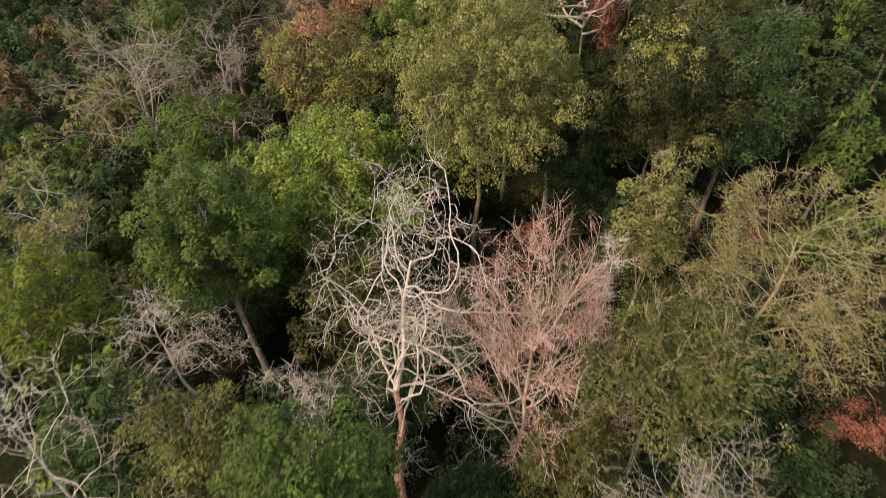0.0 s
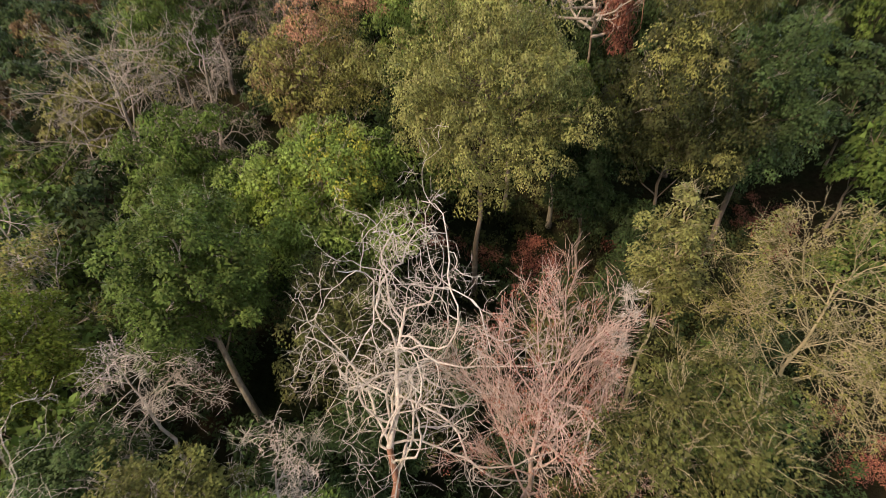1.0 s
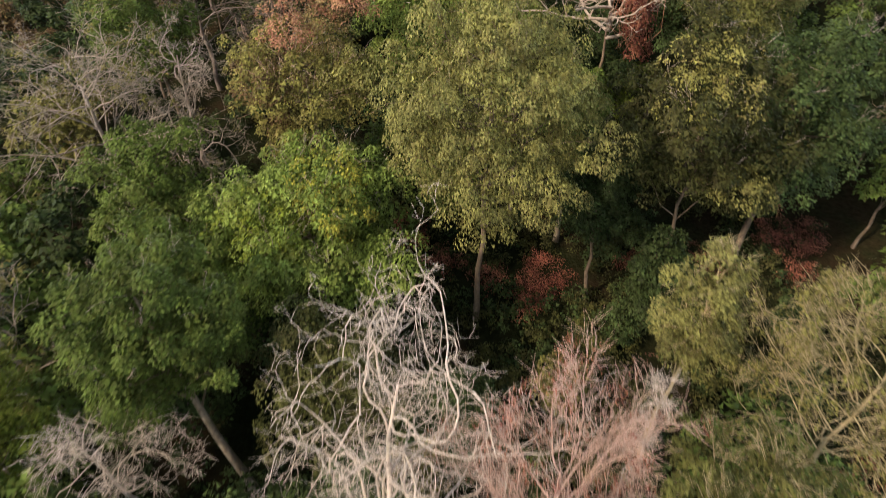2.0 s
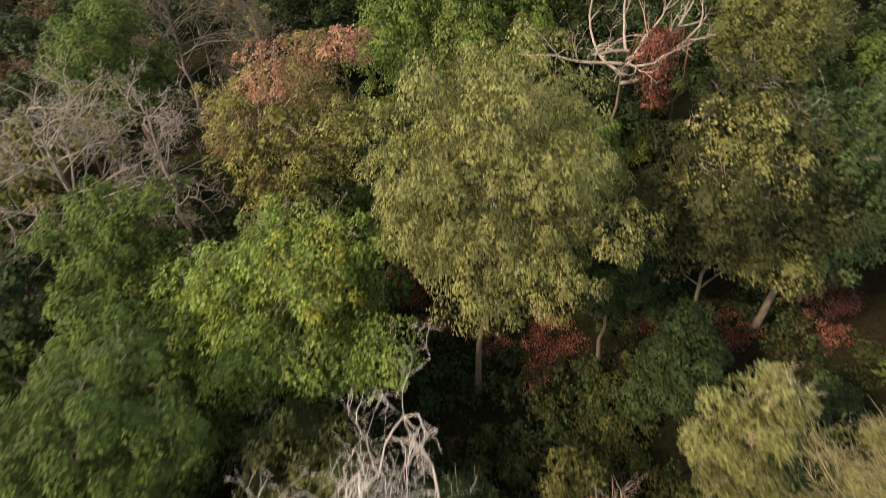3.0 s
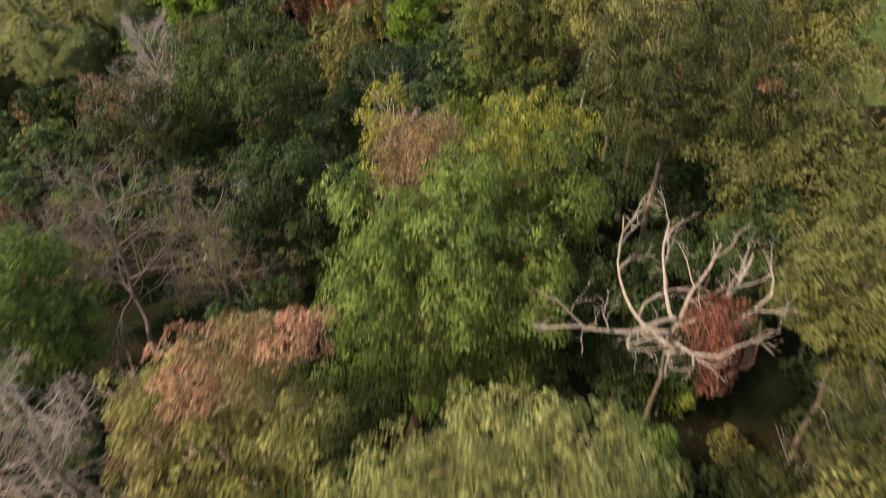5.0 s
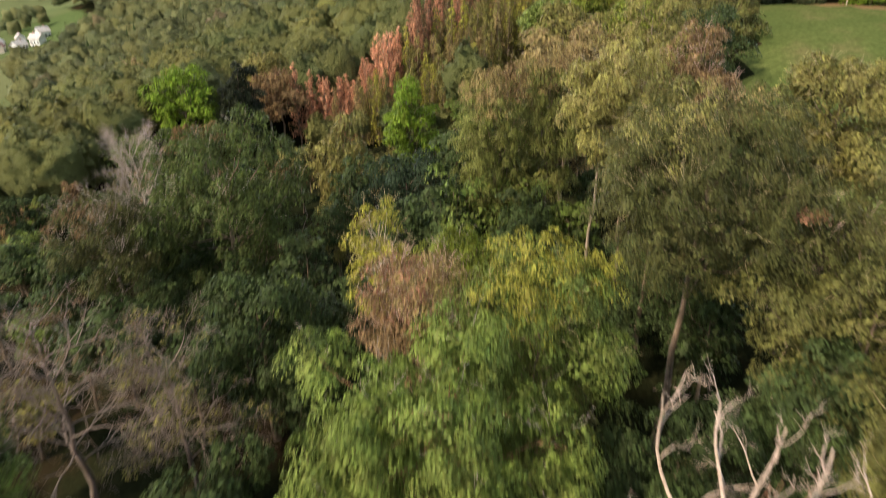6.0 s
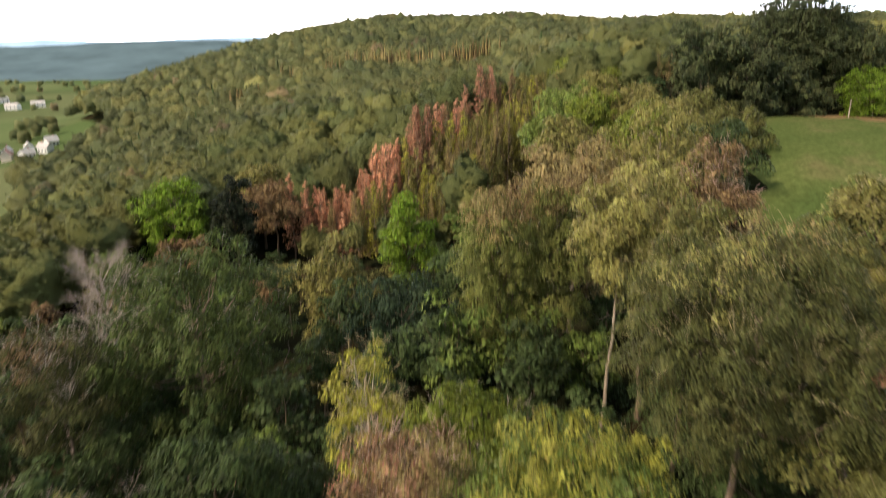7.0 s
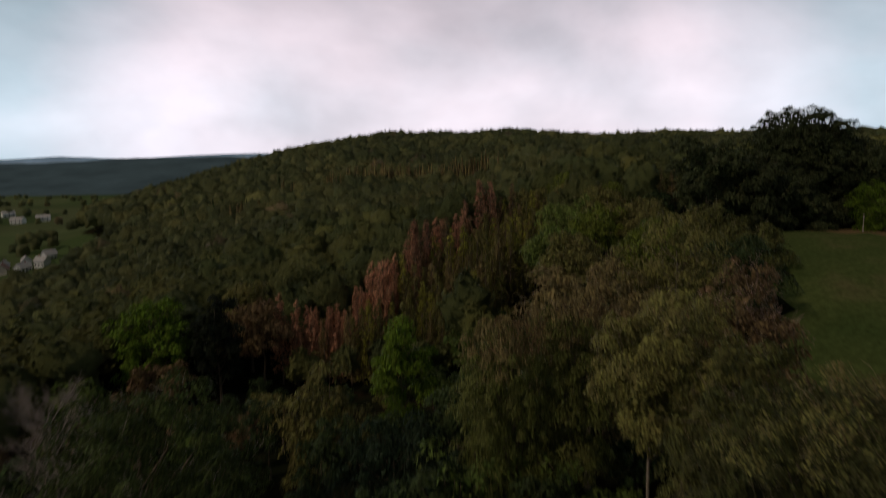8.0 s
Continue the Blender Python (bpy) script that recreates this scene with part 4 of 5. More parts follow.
# rounded crowns in rows behind, up the spur between the meadow and the conifers
for k, (x, y, top, r, leaf, label) in enumerate([
        (47, 180, 26.7, 7.0, "olive", "olive tree in the row behind the domed crowns"), (38.5, 171, 25.6, 6.6, "lime", "yellow-green tree with rounded crown on the spur"), (55, 171, 24.6, 6.2, "moss", "dull green tree on the meadow edge"),
        (24, 168, 24.2, 6.8, "olive", "olive tree beside the conifer stand"), (35, 200, 26.6, 7.2, "lime", "yellow-green tree on the spur"), (23, 186, 23.6, 6.4, "fresh", "green tree beside the conifer stand"),
        (46, 201, 27.6, 7.2, "olive", "olive tree on the crest of the spur"), (56, 192, 27.4, 6.8, "moss", "dull green tree on the meadow edge"), (43, 222, 28.8, 7.6, "olive", "olive tree on the crest of the spur"),
        (32, 216, 26.6, 7.2, "fresh", "green tree on the spur"), (51, 241, 30.6, 7.6, "lime", "yellow-green tree on the spur"), (40, 246, 30.0, 7.6, "olive", "olive tree high on the spur"),
        (42, 265, 31.2, 8.2, "lime", "broad yellow-green tree high on the spur"), (30, 262, 27.6, 7.4, "olive", "olive tree high on the spur"), (-38, 194, 7.0, 6.6, "dry", "brownish tree between dark tree and dead conifers"), (-44, 205, 10.0, 6.4, "olive", "olive tree behind the dark copper-leaved tree")]):
    leafy_tree("tree", x, y, (x, y, top - 0.8 * r), r, 0.8 * r, leaf, "brown", label, 700 + k, 7000, 0.50, 34, 0.32, 0.32, 0.5, skirt=0.9, twigs=40, twig_bark="tan")

# conifers on the slope: dead pink ones along the front, rusty ones next, olive spires behind
def stand_edge(y):
    return -27.5 + 0.84 * (y - 200)


def in_stand(x, y):
    return 190 < y < 254 and stand_edge(y) - 2.5 < x < stand_edge(y) + 40 - 0.26 * (y - 200)


def plant_stand():
    rng = np.random.default_rng(91)
    looks = [("needle", "dead conifer with pinkish brown needles", "dead conifers on the slope")] * 4 + [(leaf, "dying conifer with rusty brown needles", "dying conifers on the slope") for leaf in ("rust", "straw", "dry")] + [
        (leaf, "olive-brown conifer in a dense stand", "conifer stand on the slope") for leaf in ("olive", "moss", "straw", "olive", "gold")]
    grown = [conifer("conifer", 0, 0, 18.0 + (k * 7 % 5) * 1.0, 2.2 + 0.25 * (k % 4), leaf, label, 200 + k, 2800, 0.31, group=group, base=0.0, bare=0.16 if k < 7 else 0.08) for k, (leaf, label, group) in enumerate(looks)]
    used = set()
    for y in np.arange(194, 250, 2.9):
        left, wide = stand_edge(y), 38 - 0.26 * (y - 200)
        for u in np.concatenate([[-1.2, 0.6], np.arange(2.2, wide, 2.7)]):
            px, py = left + u + rng.uniform(-1.3, 1.3), y + rng.uniform(-1.4, 1.4)
            if rng.random() < 0.12:
                continue
            if u < 11 - 0.2 * (py - 194) and rng.random() < 0.92:
                k = int(rng.integers(0, 4))
            elif u < 9 + rng.uniform(-7, 4):
                k = int(rng.integers(4, 7))
            else:
                k = int(rng.integers(7, 12))
            tall = rng.uniform(0.86, 1.1) * (0.86 + 0.18 * (py - 194) / 70 + 0.3 * math.exp(-(((py - 217) / 13) ** 2)))
            m = Matrix.Translation((px, py, float(ground_height(px, py)))) @ pose(0, 0, 0, rng.normal(0, 1.2), rng.normal(0, 1.2), rng.uniform(0, 360)) @ Matrix.Diagonal((tall * rng.uniform(0.85, 1.2), tall * rng.uniform(0.85, 1.2), tall, 1))
            if k in used:
                copy_thing(grown[k], m)
            else:
                grown[k].matrix_basis = m
                used.add(k)
    for px, py in ((55.0, 236.0), (58.0, 233.5), (61.0, 236.5), (63.5, 234.0), (57.0, 239.0)):
        copy_thing(grown[9], Matrix.Translation((px, py, float(ground_height(px, py)))) @ pose(0, 0, 0, 0, 0, 40 * px) @ Matrix.Diagonal((1.2, 1.2, 1.0, 1)))


plant_stand()


# ---- the woods between: copies of a few grown patterns ----
TAKEN = [(o.location.x, o.location.y, 4.6 if o.location.y < 140 else 8.6) for o in bpy.data.objects if o.parent is None and o.type == "EMPTY" and o.get("category") != "conifer"]
PATTERNS = []
LOOKS = [("green", "green woodland tree with rounded crown", 0.5), ("olive", "olive-green woodland tree with uneven crown", 0.6), ("deep", "dark green woodland tree in dense woods", 0.4), ("lime", "yellow-green woodland tree in dense woods", 0.5),
         ("straw", "woodland tree with dry brownish crown", 0.6), ("green", "green woodland tree with high crown", 0.3), ("olive", "thinning olive woodland tree with drooping leaves", 0.8), ("deep", "dense dark green woodland tree", 0.5), ("dry", "brown withering woodland tree among green ones", 0.6)]
for k, (leaf, label, droop) in enumerate(LOOKS):
    p = leafy_tree("tree", 0, 0, (0, 0, 12.6 + k % 3), 5.0 + 0.35 * (k % 4), 6.6 + 0.3 * (k % 3), leaf, "brown", label, 300 + k, 2200, 0.58, 24, 0.36, 0.3, droop, group="woodland trees", base=0.0, fine=0)
    PATTERNS.append(p)
JOINED = []


def scatter_woods():
    rng = np.random.default_rng(7)
    used = [0] * len(PATTERNS)
    cell = 7.6
    for y in np.arange(24, 330, cell):
        wide = max(0.70 * (y - 42) + 13, 66 if y < 100 else 98 if y < 165 else 0) if y > 66 else 30 + 0.5 * y
        for x in np.arange(-wide, wide, cell):
            if y < 66 and abs(x) < 25 or 24 < x < 40 and 20 < y < 58:
                continue
            px, py = x + rng.uniform(-2.8, 2.8), y + rng.uniform(-2.8, 2.8)
            s = rng.uniform(0.72, 1.02) * (0.85 if py < 130 else 1.0)
            edge = 38 + 0.47 * (py - 130)
            if 190 < py < 262 and stand_edge(py) - 10 < px < stand_edge(py):
                s *= 0.62
            if 150 < py < 215 and px > edge - 9:
                continue
            if 128 < py < 212 and px > edge:
                continue
            if 146 < py < 200 and -48 < px < 4:
                s *= 0.72 if py < 162 else 0.5
            if 92 < py <= 128 and px > 38:
                s *= 0.62
            if ground_height(px, py) < VALLEY + 6 or 34 < px < 53 and 105 < py < 122 or in_stand(px, py):
                continue
            if min((px - a) ** 2 + (py - b) ** 2 - r * r for a, b, r in TAKEN) < 0:
                continue
            z = float(ground_height(px, py))
            if 58 < px < 128 and 196 < py < 246:
                continue
            if (py > 178 and not (8 < px < 66 and py < 226)) or abs(px) > (84 if py < 150 else 62):
                JOINED.append((px, py, z, 5.6 * s * rng.uniform(0.8, 1.2), 21 * s))
                continue
            patch = noise.noise((px * 0.02, py * 0.02, 3.0)) + rng.normal(0, 0.25)
            k = int(np.clip((patch + 0.8) / 1.6, 0, 0.999) * len(PATTERNS))
            k = (0, 2, 5, 7, 3, 1, 6, 4, 8)[k]
            if px < -8 and 60 < py < 180:
                k = (2, 7, 2, 2, 0, 6, 7, 8, 7)[k]
            if -34 < px < 36 and 88 < py < 142:
                k = (0, 2, 2, 7, 0, 5, 7, 2, 7)[k]
            m = Matrix.Translation((px, py, z)) @ pose(0, 0, 0, 0, 0, rng.uniform(0, 360)) @ Matrix.Diagonal((s * rng.uniform(0.85, 1.2), s * rng.uniform(0.85, 1.2), s, 1))
            if used[k]:
                copy_thing(PATTERNS[k], m)
            else:
                PATTERNS[k].matrix_basis = m
            used[k] += 1
    for k, p in enumerate(PATTERNS):
        if not used[k]:
            p.location = (60.0 + 9 * k, 300.0, float(ground_height(60.0 + 9 * k, 300.0)))


scatter_woods()


# ---- understorey below the flight ----
def scatter_understorey():
    rng = np.random.default_rng(8)
    near = [(o.location.x, o.location.y) for o in bpy.data.objects if o.parent is None and o.type == "EMPTY" and o.location.y < 66]
    kinds = []
    for k, (leaf, label) in enumerate((("deep", "dark green understorey sapling in shade"), ("green", "green understorey sapling below tall trees"), ("olive", "olive understorey sapling below tall trees"))):
        kinds.append(leafy_tree("sapling", 0, 0, (0, 0, 6.0), 3.6, 4.6, leaf, "brown", label, 400 + k, 1600, 0.37, 20, 0.42, 0.12, 0.4, category="sapling", group="understorey saplings", base=0.0, fine=0))
    used = [0, 0, 0]
    for y in np.arange(4, 118, 7.4):
        wide = 18 + 0.5 * y if y < 66 else 26
        for x in np.arange(-wide, wide, 7.4):
            px, py = x + rng.uniform(-2.2, 2.2), y + rng.uniform(-2.2, 2.2)
            if rng.random() < 0.25 or (5 < px < 36 and 44 < py < 60) or (-1 < px < 8 and 35 < py < 47) or (26 < px < 35 and 23 < py < 33) or (4 < px < 26 and 34 < py < 62 and rng.random() < 0.35) or min((px - a) ** 2 + (py - b) ** 2 for a, b in near) < 3.0:
                continue
            if py > 66 and (rng.random() < 0.45 or any((px - a) ** 2 + (py - b) ** 2 < 6 for a, b, _ in TAKEN)):
                continue
            k = int(rng.choice(3, p=(0.68, 0.16, 0.16)))
            s = rng.uniform(0.6, 1.2)
            m = Matrix.Translation((px, py, float(ground_height(px, py)))) @ pose(0, 0, 0, 0, 0, rng.uniform(0, 360)) @ Matrix.Diagonal((s, s, s * rng.uniform(0.8, 1.3), 1))
            if used[k]:
                copy_thing(kinds[k], m)
            else:
                kinds[k].matrix_basis = m
            used[k] += 1


scatter_understorey()


def low_growth(name, label, leaf, seed, clumps, count, size, height):
    """Ferns, brambles and fallen leaves close to the soil, one sheet of single leaves."""
    rng = np.random.default_rng(seed)
    lob = []
    for x, y, r in clumps:
        for _ in range(int(4 + r * 3)):
            a, q = rng.uniform(0, 6.283), r * math.sqrt(rng.random())
            px, py = x + q * math.cos(a), y + q * math.sin(a)
            lob.append((px, py, float(ground_height(px, py)) + height * 0.4, 0.8, 0.8, height * rng.uniform(0.4, 0.9)))
    return tagged(new(name, leaves_mesh(name, rng, lob, count, size, LEAF[leaf], 0.3, 24, shell=0.1, flat=0.6, clump=0.6)), label, "undergrowth", kind="stuff")


low_growth("red_undergrowth", "reddish brown dead ferns on the forest floor", "red", 500, [(9.7, 50.0, 2.4), (8.8, 47.8, 1.8), (19, 51.5, 2.0), (32, 52, 3.0), (34.5, 55.5, 3.0), (7.5, 46, 1.6), (0, 51, 1.8), (4.5, 49, 1.6), (-3, 55, 2.0), (29.7, 29, 3.4), (32, 27, 2.6), (16, 107, 2.0), (13, 106, 2.0), (25, 51, 2.0)], 34000, 0.12, 1.0)
low_growth("green_undergrowth", "green brambles on the forest floor", "moss", 502, [(12, 36, 4), (18, 38, 4), (9, 32, 3), (22, 42, 3.5), (14, 43, 3), (4, 38, 3), (24, 36, 3), (28, 40, 3), (-2, 30, 3), (20, 30, 3)], 24000, 0.21, 1.8)
_r = np.random.default_rng(77)
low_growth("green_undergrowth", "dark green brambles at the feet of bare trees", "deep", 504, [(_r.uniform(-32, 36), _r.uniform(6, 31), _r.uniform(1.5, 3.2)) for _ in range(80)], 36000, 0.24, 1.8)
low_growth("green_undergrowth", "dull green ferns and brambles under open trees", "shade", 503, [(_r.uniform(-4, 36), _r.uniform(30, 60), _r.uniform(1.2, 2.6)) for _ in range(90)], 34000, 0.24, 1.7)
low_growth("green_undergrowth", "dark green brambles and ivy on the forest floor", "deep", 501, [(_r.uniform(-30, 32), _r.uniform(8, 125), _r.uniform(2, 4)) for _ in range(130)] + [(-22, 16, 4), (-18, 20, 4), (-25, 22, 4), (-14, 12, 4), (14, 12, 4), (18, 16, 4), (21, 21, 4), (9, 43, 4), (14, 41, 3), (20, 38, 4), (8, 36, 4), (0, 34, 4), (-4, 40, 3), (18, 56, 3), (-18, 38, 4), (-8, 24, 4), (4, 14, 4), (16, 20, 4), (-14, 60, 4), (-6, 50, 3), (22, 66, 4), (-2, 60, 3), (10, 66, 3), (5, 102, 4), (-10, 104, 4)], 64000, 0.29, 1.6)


# ---- the wooded ridge beyond, too many trees to count ----
def far_material(name, depth, saturation):
    m, nt, bsdf, out = material(name)
    geo = nt.nodes.new("ShaderNodeNewGeometry")
    tree = nt.nodes.new("ShaderNodeAttribute")
    tree.attribute_name = "tree_tone"
    stand = node(nt, "ShaderNodeTexNoise", Scale=0.014, Detail=3.0, Roughness=0.55)
    nt.links.new(geo.outputs["Position"], stand.inputs["Vector"])
    each = ramp(nt, [(0.0, (0.066, 0.078, 0.030)), (0.25, (0.086, 0.097, 0.035)), (0.5, (0.112, 0.116, 0.040)), (0.72, (0.136, 0.134, 0.046)), (0.88, (0.156, 0.158, 0.048)), (0.97, (0.160, 0.120, 0.062))])
    nt.links.new(tree.outputs["Fac"], each.inputs["Fac"])
    wide = ramp(nt, [(at, tuple(depth * c for c in tone)) for at, tone in ((0.36, (0.72, 0.78, 0.80)), (0.5, (0.95, 1.0, 0.95)), (0.64, (1.22, 1.16, 1.0)))])
    nt.links.new(stand.outputs["Fac"], wide.inputs["Fac"])
    leaf = node(nt, "ShaderNodeMapRange", To_Min=0.72, To_Max=1.25)
    nt.links.new(geo.outputs["Random Per Island"], leaf.inputs["Value"])
    hsv = nt.nodes.new("ShaderNodeHueSaturation")
    nt.links.new(mixed(nt, 1.0, each.outputs["Color"], wide.outputs["Color"], "MULTIPLY"), hsv.inputs["Color"])
    nt.links.new(leaf.outputs["Result"], hsv.inputs["Value"])
    hsv.inputs["Saturation"].default_value = saturation
    nt.links.new(hsv.outputs["Color"], bsdf.inputs["Base Color"])
    tufts = node(nt, "ShaderNodeTexNoise", Scale=1.6, Detail=6.0, Roughness=0.8)
    nt.links.new(geo.outputs["Position"], tufts.inputs["Vector"])
    bump = node(nt, "ShaderNodeBump", Strength=1.0, Distance=1.4)
    nt.links.new(tufts.outputs["Fac"], bump.inputs["Height"])
    nt.links.new(bump.outputs["Normal"], bsdf.inputs["Normal"])
    bsdf.inputs["Roughness"].default_value = 0.8
    bsdf.inputs["Specular IOR Level"].default_value = 0.15
    return m


# far woods greyed for haze in the colour; near slopes brightened as if lit
LEAF["far"] = far_material("leaf_far_woods_hazed", 1.3, 0.92)
LEAF["slope"] = far_material("leaf_slope_woods", 1.6, 1.0)


def far_woods(name, label, spots, rings, around, loose, size, leaf, seed, spire=False):
    """Lumpy crowns (x, y, foot, radius, height), domed or spired, with loose tufts that break the outline, joined."""
    rng = np.random.default_rng(seed)
    s = np.asarray(spots, float)
    m = len(s)
    t = np.linspace(0, 1, rings + 1)
    a = np.arange(around) * 2 * math.pi / around
    if spire:
        w = 1.02 - t
        h = 0.2 + 0.8 * t
    else:
        turn = -0.75 + t * (1.5708 * 0.98 + 0.75)
        w = np.cos(turn) ** 0.8
        h = np.sin(turn)
    seedling = rng.uniform(0, 6.283, (m, 6))
    wx = w[None, :, None] * np.cos(a)[None, None, :] + np.zeros((m, 1, 1))
    wy = w[None, :, None] * np.sin(a)[None, None, :] + np.zeros((m, 1, 1))
    wz = h[None, :, None] + np.zeros((m, 1, around))
    ph = seedling[:, :, None, None]
    lump = 1 + 0.24 * np.sin(wx * 4.2 + ph[:, 0]) * np.sin(wy * 4.2 + ph[:, 1]) + 0.16 * np.sin(wz * 6 + ph[:, 2] + wx * 3) + 0.14 * np.sin(wx * 9 + ph[:, 3]) * np.sin(wy * 8 + wz * 6 + ph[:, 4])
    lump = lump + rng.normal(0, 0.05, lump.shape)
    r = s[:, 3][:, None, None]
    if spire:
        z = s[:, 2][:, None, None] + s[:, 4][:, None, None] * wz
    else:
        z = s[:, 2][:, None, None] + (s[:, 4] - s[:, 3] * 0.95)[:, None, None] + r * wz * lump
    v = np.stack([s[:, 0][:, None, None] + wx * r * lump, s[:, 1][:, None, None] + wy * r * lump, z], -1)
    i = np.arange(m * (rings + 1) * around).reshape(m, rings + 1, around)
    q = np.stack([i[:, :-1], np.roll(i[:, :-1], -1, 2), np.roll(i[:, 1:], -1, 2), i[:, 1:]], -1).reshape(-1, 4)
    verts = v.reshape(-1, 3)
    # leaf sprays lie along the crown, a little proud of it
    k = m * loose
    pick = rng.integers(0, len(verts), k)
    away = np.stack([wx, wy, np.maximum(wz, -0.2) + 0.25], -1).reshape(-1, 3)[pick]
    away = away / np.linalg.norm(away, axis=1, keepdims=True)
    swell = np.repeat(s[:, 3], (rings + 1) * around)[pick][:, None]
    pos = verts[pick] + away * swell * rng.uniform(-0.05, 0.13, (k, 1)) + rng.normal(0, 0.09, (k, 3)) * swell
    nor = away + rng.normal(0, 0.38, (k, 3))
    u = np.cross(nor, rng.normal(0, 1, (k, 3)))
    u /= np.linalg.norm(u, axis=1, keepdims=True)
    b = np.cross(nor, u)
    b /= np.linalg.norm(b, axis=1, keepdims=True)
    g = size * rng.uniform(0.5, 1.25, (k, 1))
    tuft = np.stack([pos - u * g, pos - b * g * 0.8, pos + u * g + b * g * 0.4], 1).reshape(-1, 3)
    verts = np.concatenate([verts, tuft])
    q = np.concatenate([q[:, :3], q[:, [0, 2, 3]], len(verts) - len(tuft) + np.arange(k * 3).reshape(k, 3)])
    me = quads_mesh(name, verts, q, [LEAF[leaf]], smooth=True)
    tone = np.repeat(np.clip(rng.normal(0.45, 0.2, m), 0, 1), (rings + 1) * around)
    me.attributes.new("tree_tone", "FLOAT", "POINT").data.foreach_set("value", np.concatenate([tone, np.repeat(tone[pick], 3)]).astype(np.float32))
    return tagged(new(name, me), label, "forest", kind="stuff")


def ridge_spots():
    rng = np.random.default_rng(9)
    near, far, spires, dark_spires = [], [], [], []
    for y in np.arange(322, 745, 7.8):
        wide = 0.71 * (y - 56) + 14
        for x in np.arange(-wide, wide, 7.8):
            px, py = x + rng.uniform(-3.5, 3.5), y + rng.uniform(-3.5, 3.5)
            z = float(ground_height(px, py))
            if z < VALLEY + (0.6 if py < 420 else 4) or px < float(wood_edge(py)) - (18 if py < 420 else 0):
                continue
            band = abs(py - (470 + 0.18 * px)) < 16 and -130 < px < 40 and noise.noise((px * 0.03, py * 0.03, 1.0)) > -0.1
            h = rng.uniform(18, 22)
            if rng.random() < 0.03:
                continue
            if rng.random() < 0.05 and py < 520:
                dark_spires.append((px, py, z, rng.uniform(2.4, 3.6), h + 2))
                continue
            if band:
                spires.append((px, py, z, rng.uniform(2.2, 3.2), h + 5))
                spires.append((px + 4, py + 3, z, rng.uniform(2.2, 3.2), h + 3))
                spires.append((px - 2, py + 4, z, rng.uniform(2.0, 2.8), h + 4))
            elif y < 480:
                near.append((px, py, z, rng.uniform(5.0, 7.8), h))
            else:
                far.append((px, py, z, rng.uniform(5.2, 8.0), h))
    return near, far, spires, dark_spires


near_far, far_far, spire_spots, dark_spots = ridge_spots()
far_woods("ridge_forest", "scattered dark conifers on the ridge", dark_spots, 6, 8, 40, 0.5, "deep", 606, spire=True)
far_woods("ridge_forest", "mixed green woods on the slope of the ridge", near_far, 5, 9, 120, 0.75, "far", 601)
far_woods("woodland", "mixed green and olive woods on the near slopes", [s for s in JOINED if s[1] < 240], 7, 12, 600, 0.6, "slope", 605)
far_woods("woodland", "dull green woods on the slopes behind", [s for s in JOINED if s[1] >= 240], 6, 10, 230, 0.66, "slope", 607)
far_woods("ridge_forest", "dense green woods up to the ridge line", far_far, 4, 7, 80, 0.85, "far", 602)
far_woods("ridge_forest", "band of brown dying conifers on the ridge", spire_spots, 5, 7, 26, 0.7, "straw", 603, spire=True)


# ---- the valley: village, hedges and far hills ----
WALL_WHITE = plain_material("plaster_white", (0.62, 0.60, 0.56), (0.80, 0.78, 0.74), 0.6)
WALL_CREAM = plain_material("plaster_cream", (0.55, 0.46, 0.36), (0.70, 0.60, 0.48), 0.6)
ROOF_RED = plain_material("roof_tile_red", (0.28, 0.14, 0.11), (0.42, 0.24, 0.19), 0.8)
ROOF_PALE = plain_material("roof_pale_grey", (0.42, 0.39, 0.37), (0.60, 0.56, 0.52), 0.8)
GLASS = plain_material("window_dark_glass", (0.03, 0.035, 0.04), (0.06, 0.07, 0.08), 1.0, 0.15)


def boxed(bm, x0, y0, z0, x1, y1, z1):
    m = Matrix.Translation(((x0 + x1) / 2, (y0 + y1) / 2, (z0 + z1) / 2)) @ Matrix.Diagonal((x1 - x0, y1 - y0, z1 - z0, 1))
    bmesh.ops.create_cube(bm, size=1.0, matrix=m)


def bm_part(name, bm, mat, parent, label=""):
    me = bpy.data.meshes.new(name)
    bm.to_mesh(me)
    bm.free()
    me.materials.append(mat)
    return part(name, me, parent, label)


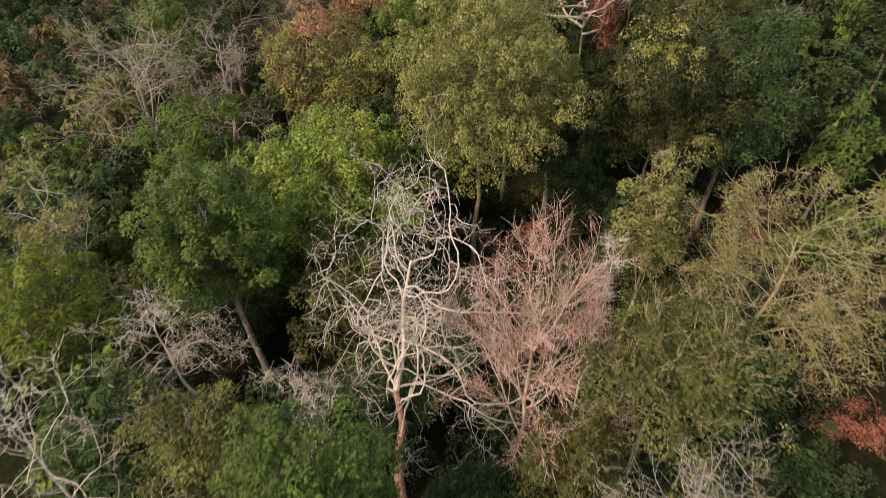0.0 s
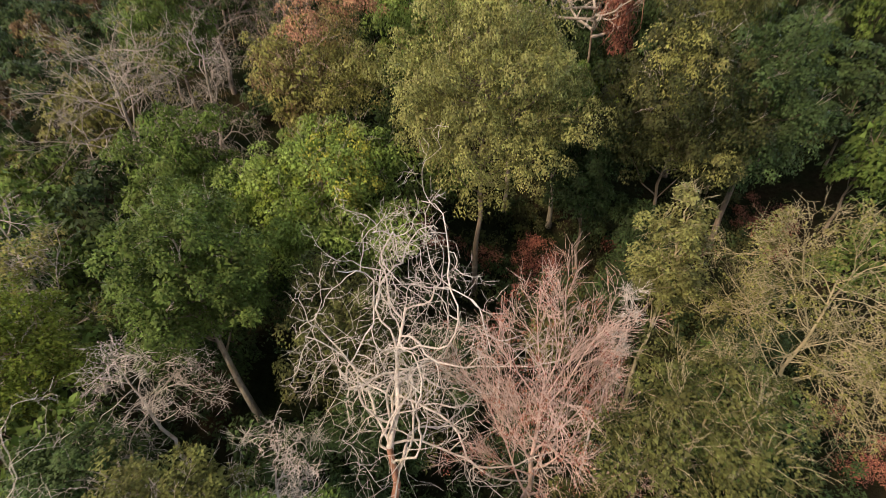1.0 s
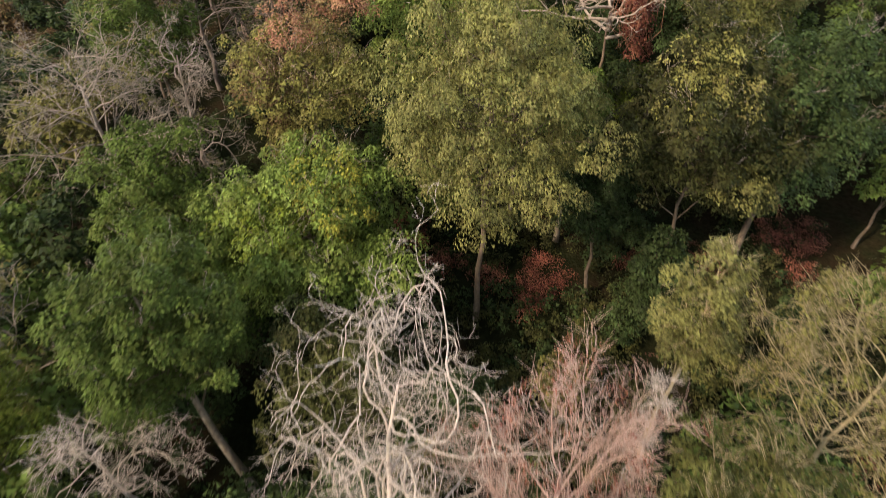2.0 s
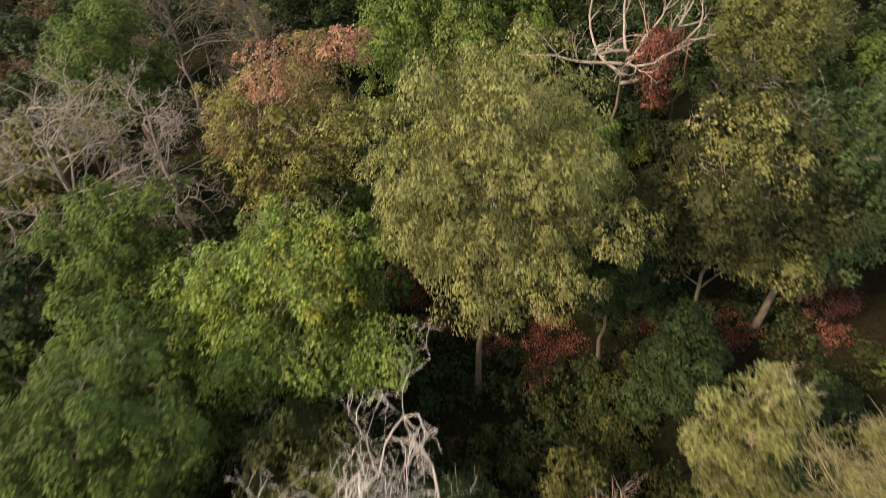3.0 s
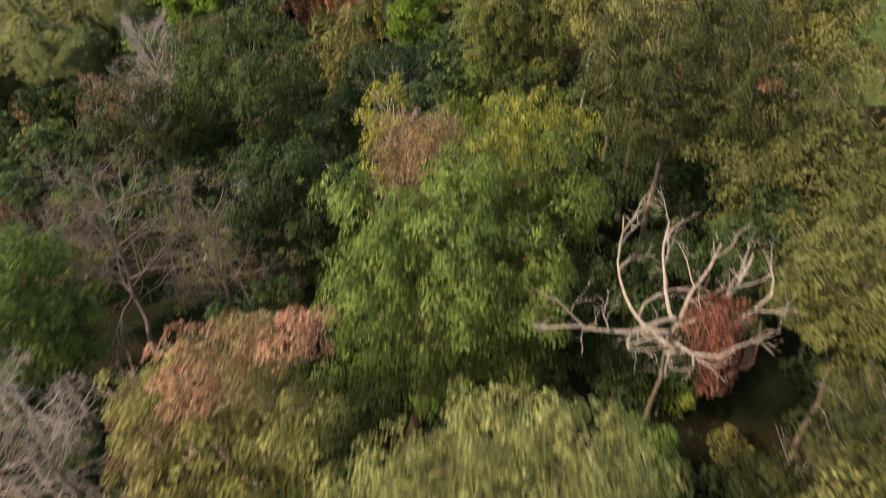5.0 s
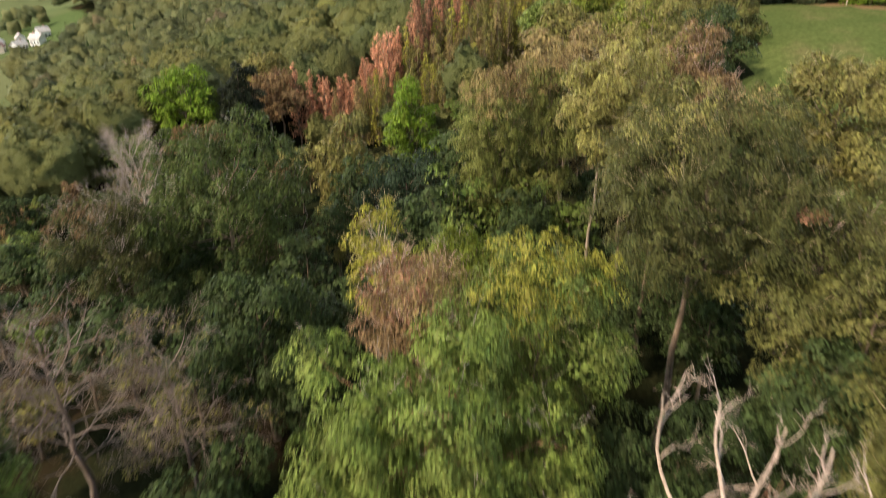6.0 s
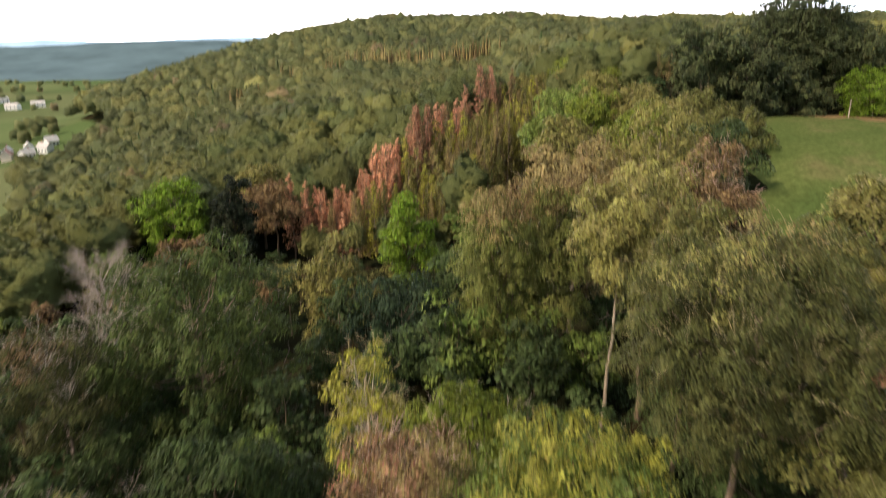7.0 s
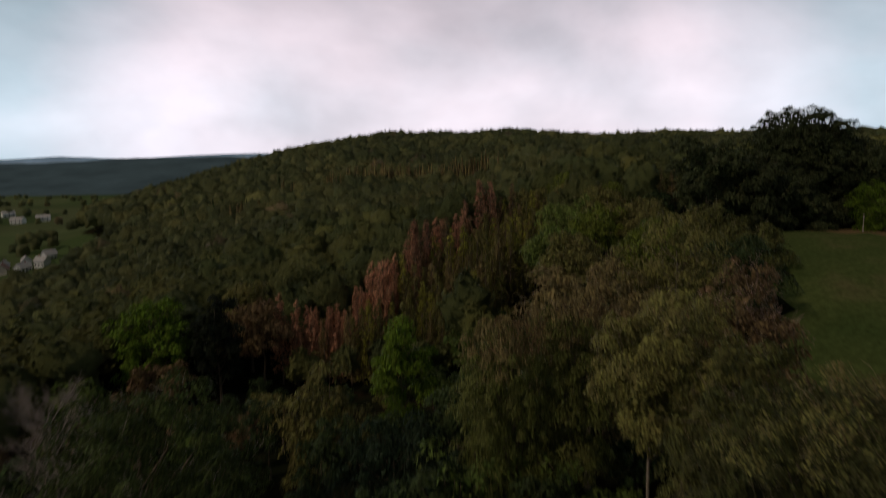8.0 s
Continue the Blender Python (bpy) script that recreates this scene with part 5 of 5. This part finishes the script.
def house(x, y, turn, w, d, eaves, roof_h, wall_mat, roof_mat, label):
    ob = thing("house", x, y, label, "house", "village houses")
    ob.rotation_euler = (0, 0, radians(turn))
    bm = bmesh.new()
    v = [bm.verts.new(p) for p in [(-w / 2, -d / 2, -1), (w / 2, -d / 2, -1), (w / 2, d / 2, -1), (-w / 2, d / 2, -1), (-w / 2, -d / 2, eaves), (w / 2, -d / 2, eaves), (w / 2, d / 2, eaves), (-w / 2, d / 2, eaves), (-w / 2, 0, eaves + roof_h - 0.2), (w / 2, 0, eaves + roof_h - 0.2)]]
    for f in ((0, 1, 5, 4), (2, 3, 7, 6), (1, 2, 6, 9, 5), (3, 0, 4, 8, 7)):
        bm.faces.new([v[i] for i in f])
    bm_part("wall", bm, wall_mat, ob)
    bm = bmesh.new()
    for s in (-1, 1):
        e, o = 0.5, 0.6
        q = [(-w / 2 - o, s * (d / 2 + e), eaves - 0.35), (w / 2 + o, s * (d / 2 + e), eaves - 0.35), (w / 2 + o, 0, eaves + roof_h), (-w / 2 - o, 0, eaves + roof_h)]
        lower = [bm.verts.new(p) for p in q]
        upper = [bm.verts.new((p[0], p[1], p[2] + 0.25)) for p in q]
        bm.faces.new(lower)
        bm.faces.new(upper)
        for i in range(4):
            bm.faces.new([lower[i], lower[(i + 1) % 4], upper[(i + 1) % 4], upper[i]])
    bm_part("roof", bm, roof_mat, ob)
    bm = bmesh.new()
    boxed(bm, w * 0.2, -0.4, eaves + roof_h - 0.8, w * 0.2 + 0.7, 0.4, eaves + roof_h + 1.1)
    bm_part("chimney", bm, ROOF_RED, ob)
    for s in (-1, 1):
        for level in range(max(1, int(eaves // 2.7))):
            for k in range(3):
                bm = bmesh.new()
                cx = -w / 2 + w * (k + 0.5) / 3
                boxed(bm, cx - 0.55, s * d / 2 - 0.04, 0.9 + 2.7 * level, cx + 0.55, s * d / 2 + 0.04, 2.2 + 2.7 * level)
                bm_part("window", bm, GLASS, ob)
    return ob


_v = np.random.default_rng(31)
VILLAGE = [(-398 + 7.4 * k + _v.uniform(-2, 2), 508 + _v.uniform(-6, 6) + 16 * (k % 2), _v.uniform(0, 180), _v.uniform(7, 9.5), _v.uniform(5.8, 7), _v.uniform(3.0, 4.4), _v.uniform(2.6, 3.4)) for k in range(13)]
for k, (hx, hy, turn, w, d, eaves, rh) in enumerate(VILLAGE):
    hx += 26
    red = k in (0, 2, 3, 6, 8)
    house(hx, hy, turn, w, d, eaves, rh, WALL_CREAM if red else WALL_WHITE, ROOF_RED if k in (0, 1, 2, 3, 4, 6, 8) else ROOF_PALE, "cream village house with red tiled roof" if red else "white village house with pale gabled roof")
for k, (hx, hy) in enumerate([(-560, 900), (-545, 930), (-640, 1000)]):
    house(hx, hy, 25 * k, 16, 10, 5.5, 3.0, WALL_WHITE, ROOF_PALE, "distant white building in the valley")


def valley_spots():
    rng = np.random.default_rng(12)
    out = []
    for a, b, n in [((-390, 560), (-300, 565), 20), ((-380, 490), (-300, 480), 6), ((-420, 640), (-330, 640), 14), ((-800, 1000), (-380, 1010), 60), ((-700, 860), (-420, 870), 26), ((-900, 1200), (-300, 1180), 90), ((-330, 575), (-300, 640), 16), ((-1000, 1330), (-260, 1330), 120)]:
        for _ in range(n * 2 // 5):
            f = rng.random()
            x, y = a[0] + (b[0] - a[0]) * f + rng.normal(0, 6), a[1] + (b[1] - a[1]) * f + rng.normal(0, 6)
            if min(abs(x - v[0] - 26) + abs(y - v[1]) for v in VILLAGE) < 11:
                continue
            out.append((x, y, float(ground_height(x, y)), rng.uniform(3.2, 5.5), rng.uniform(8, 14)))
    return out


far_woods("hedgerow", "rows of green trees between valley fields", valley_spots(), 5, 9, 120, 0.6, "far", 604)


# distance haze is painted here: a bluish base colour plus an even emission
def hazed_hill_material(name, colour, glow):
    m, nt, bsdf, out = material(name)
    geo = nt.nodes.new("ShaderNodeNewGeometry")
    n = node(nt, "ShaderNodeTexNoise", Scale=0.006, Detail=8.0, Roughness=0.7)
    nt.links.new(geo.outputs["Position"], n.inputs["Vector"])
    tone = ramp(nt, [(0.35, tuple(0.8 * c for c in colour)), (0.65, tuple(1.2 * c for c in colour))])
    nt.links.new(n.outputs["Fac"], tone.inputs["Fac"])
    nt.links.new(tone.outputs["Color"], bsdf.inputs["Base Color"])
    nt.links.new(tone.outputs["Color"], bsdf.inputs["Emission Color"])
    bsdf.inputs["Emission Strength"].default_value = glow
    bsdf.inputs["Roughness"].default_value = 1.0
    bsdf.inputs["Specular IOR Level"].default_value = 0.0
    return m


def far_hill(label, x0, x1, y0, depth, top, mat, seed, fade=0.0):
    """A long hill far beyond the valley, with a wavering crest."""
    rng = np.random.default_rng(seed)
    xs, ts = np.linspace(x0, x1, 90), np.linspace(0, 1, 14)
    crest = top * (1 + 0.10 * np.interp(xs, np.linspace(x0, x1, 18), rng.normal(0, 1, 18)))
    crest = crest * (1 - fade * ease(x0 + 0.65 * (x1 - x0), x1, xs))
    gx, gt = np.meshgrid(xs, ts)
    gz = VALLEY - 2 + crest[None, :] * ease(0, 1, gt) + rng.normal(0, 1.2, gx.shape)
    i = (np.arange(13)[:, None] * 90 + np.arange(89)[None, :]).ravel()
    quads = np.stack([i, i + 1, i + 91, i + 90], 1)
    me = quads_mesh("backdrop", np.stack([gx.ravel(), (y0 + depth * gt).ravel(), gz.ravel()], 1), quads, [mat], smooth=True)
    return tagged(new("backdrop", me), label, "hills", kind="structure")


far_hill("dark blue wooded hill beyond the valley", -2600, 300, 1450, 900, 76, hazed_hill_material("hill_blue_haze", (0.065, 0.092, 0.10), 0.8), 21, 0.75)
far_hill("pale hazy hills on the horizon", -4600, 3800, 3600, 900, 84, hazed_hill_material("hill_haze", (0.26, 0.36, 0.46), 0.8), 22)

# a wooden post on the meadow
post = thing("post", 97.0, 205.0, "weathered pale wooden post on the meadow", "post")
bm = bmesh.new()
bmesh.ops.create_cone(bm, cap_ends=True, segments=8, radius1=0.13, radius2=0.10, depth=4.2, matrix=Matrix.Translation((0, 0, 2.0)))
bm_part("shaft", bm, BARK["grey"], post)
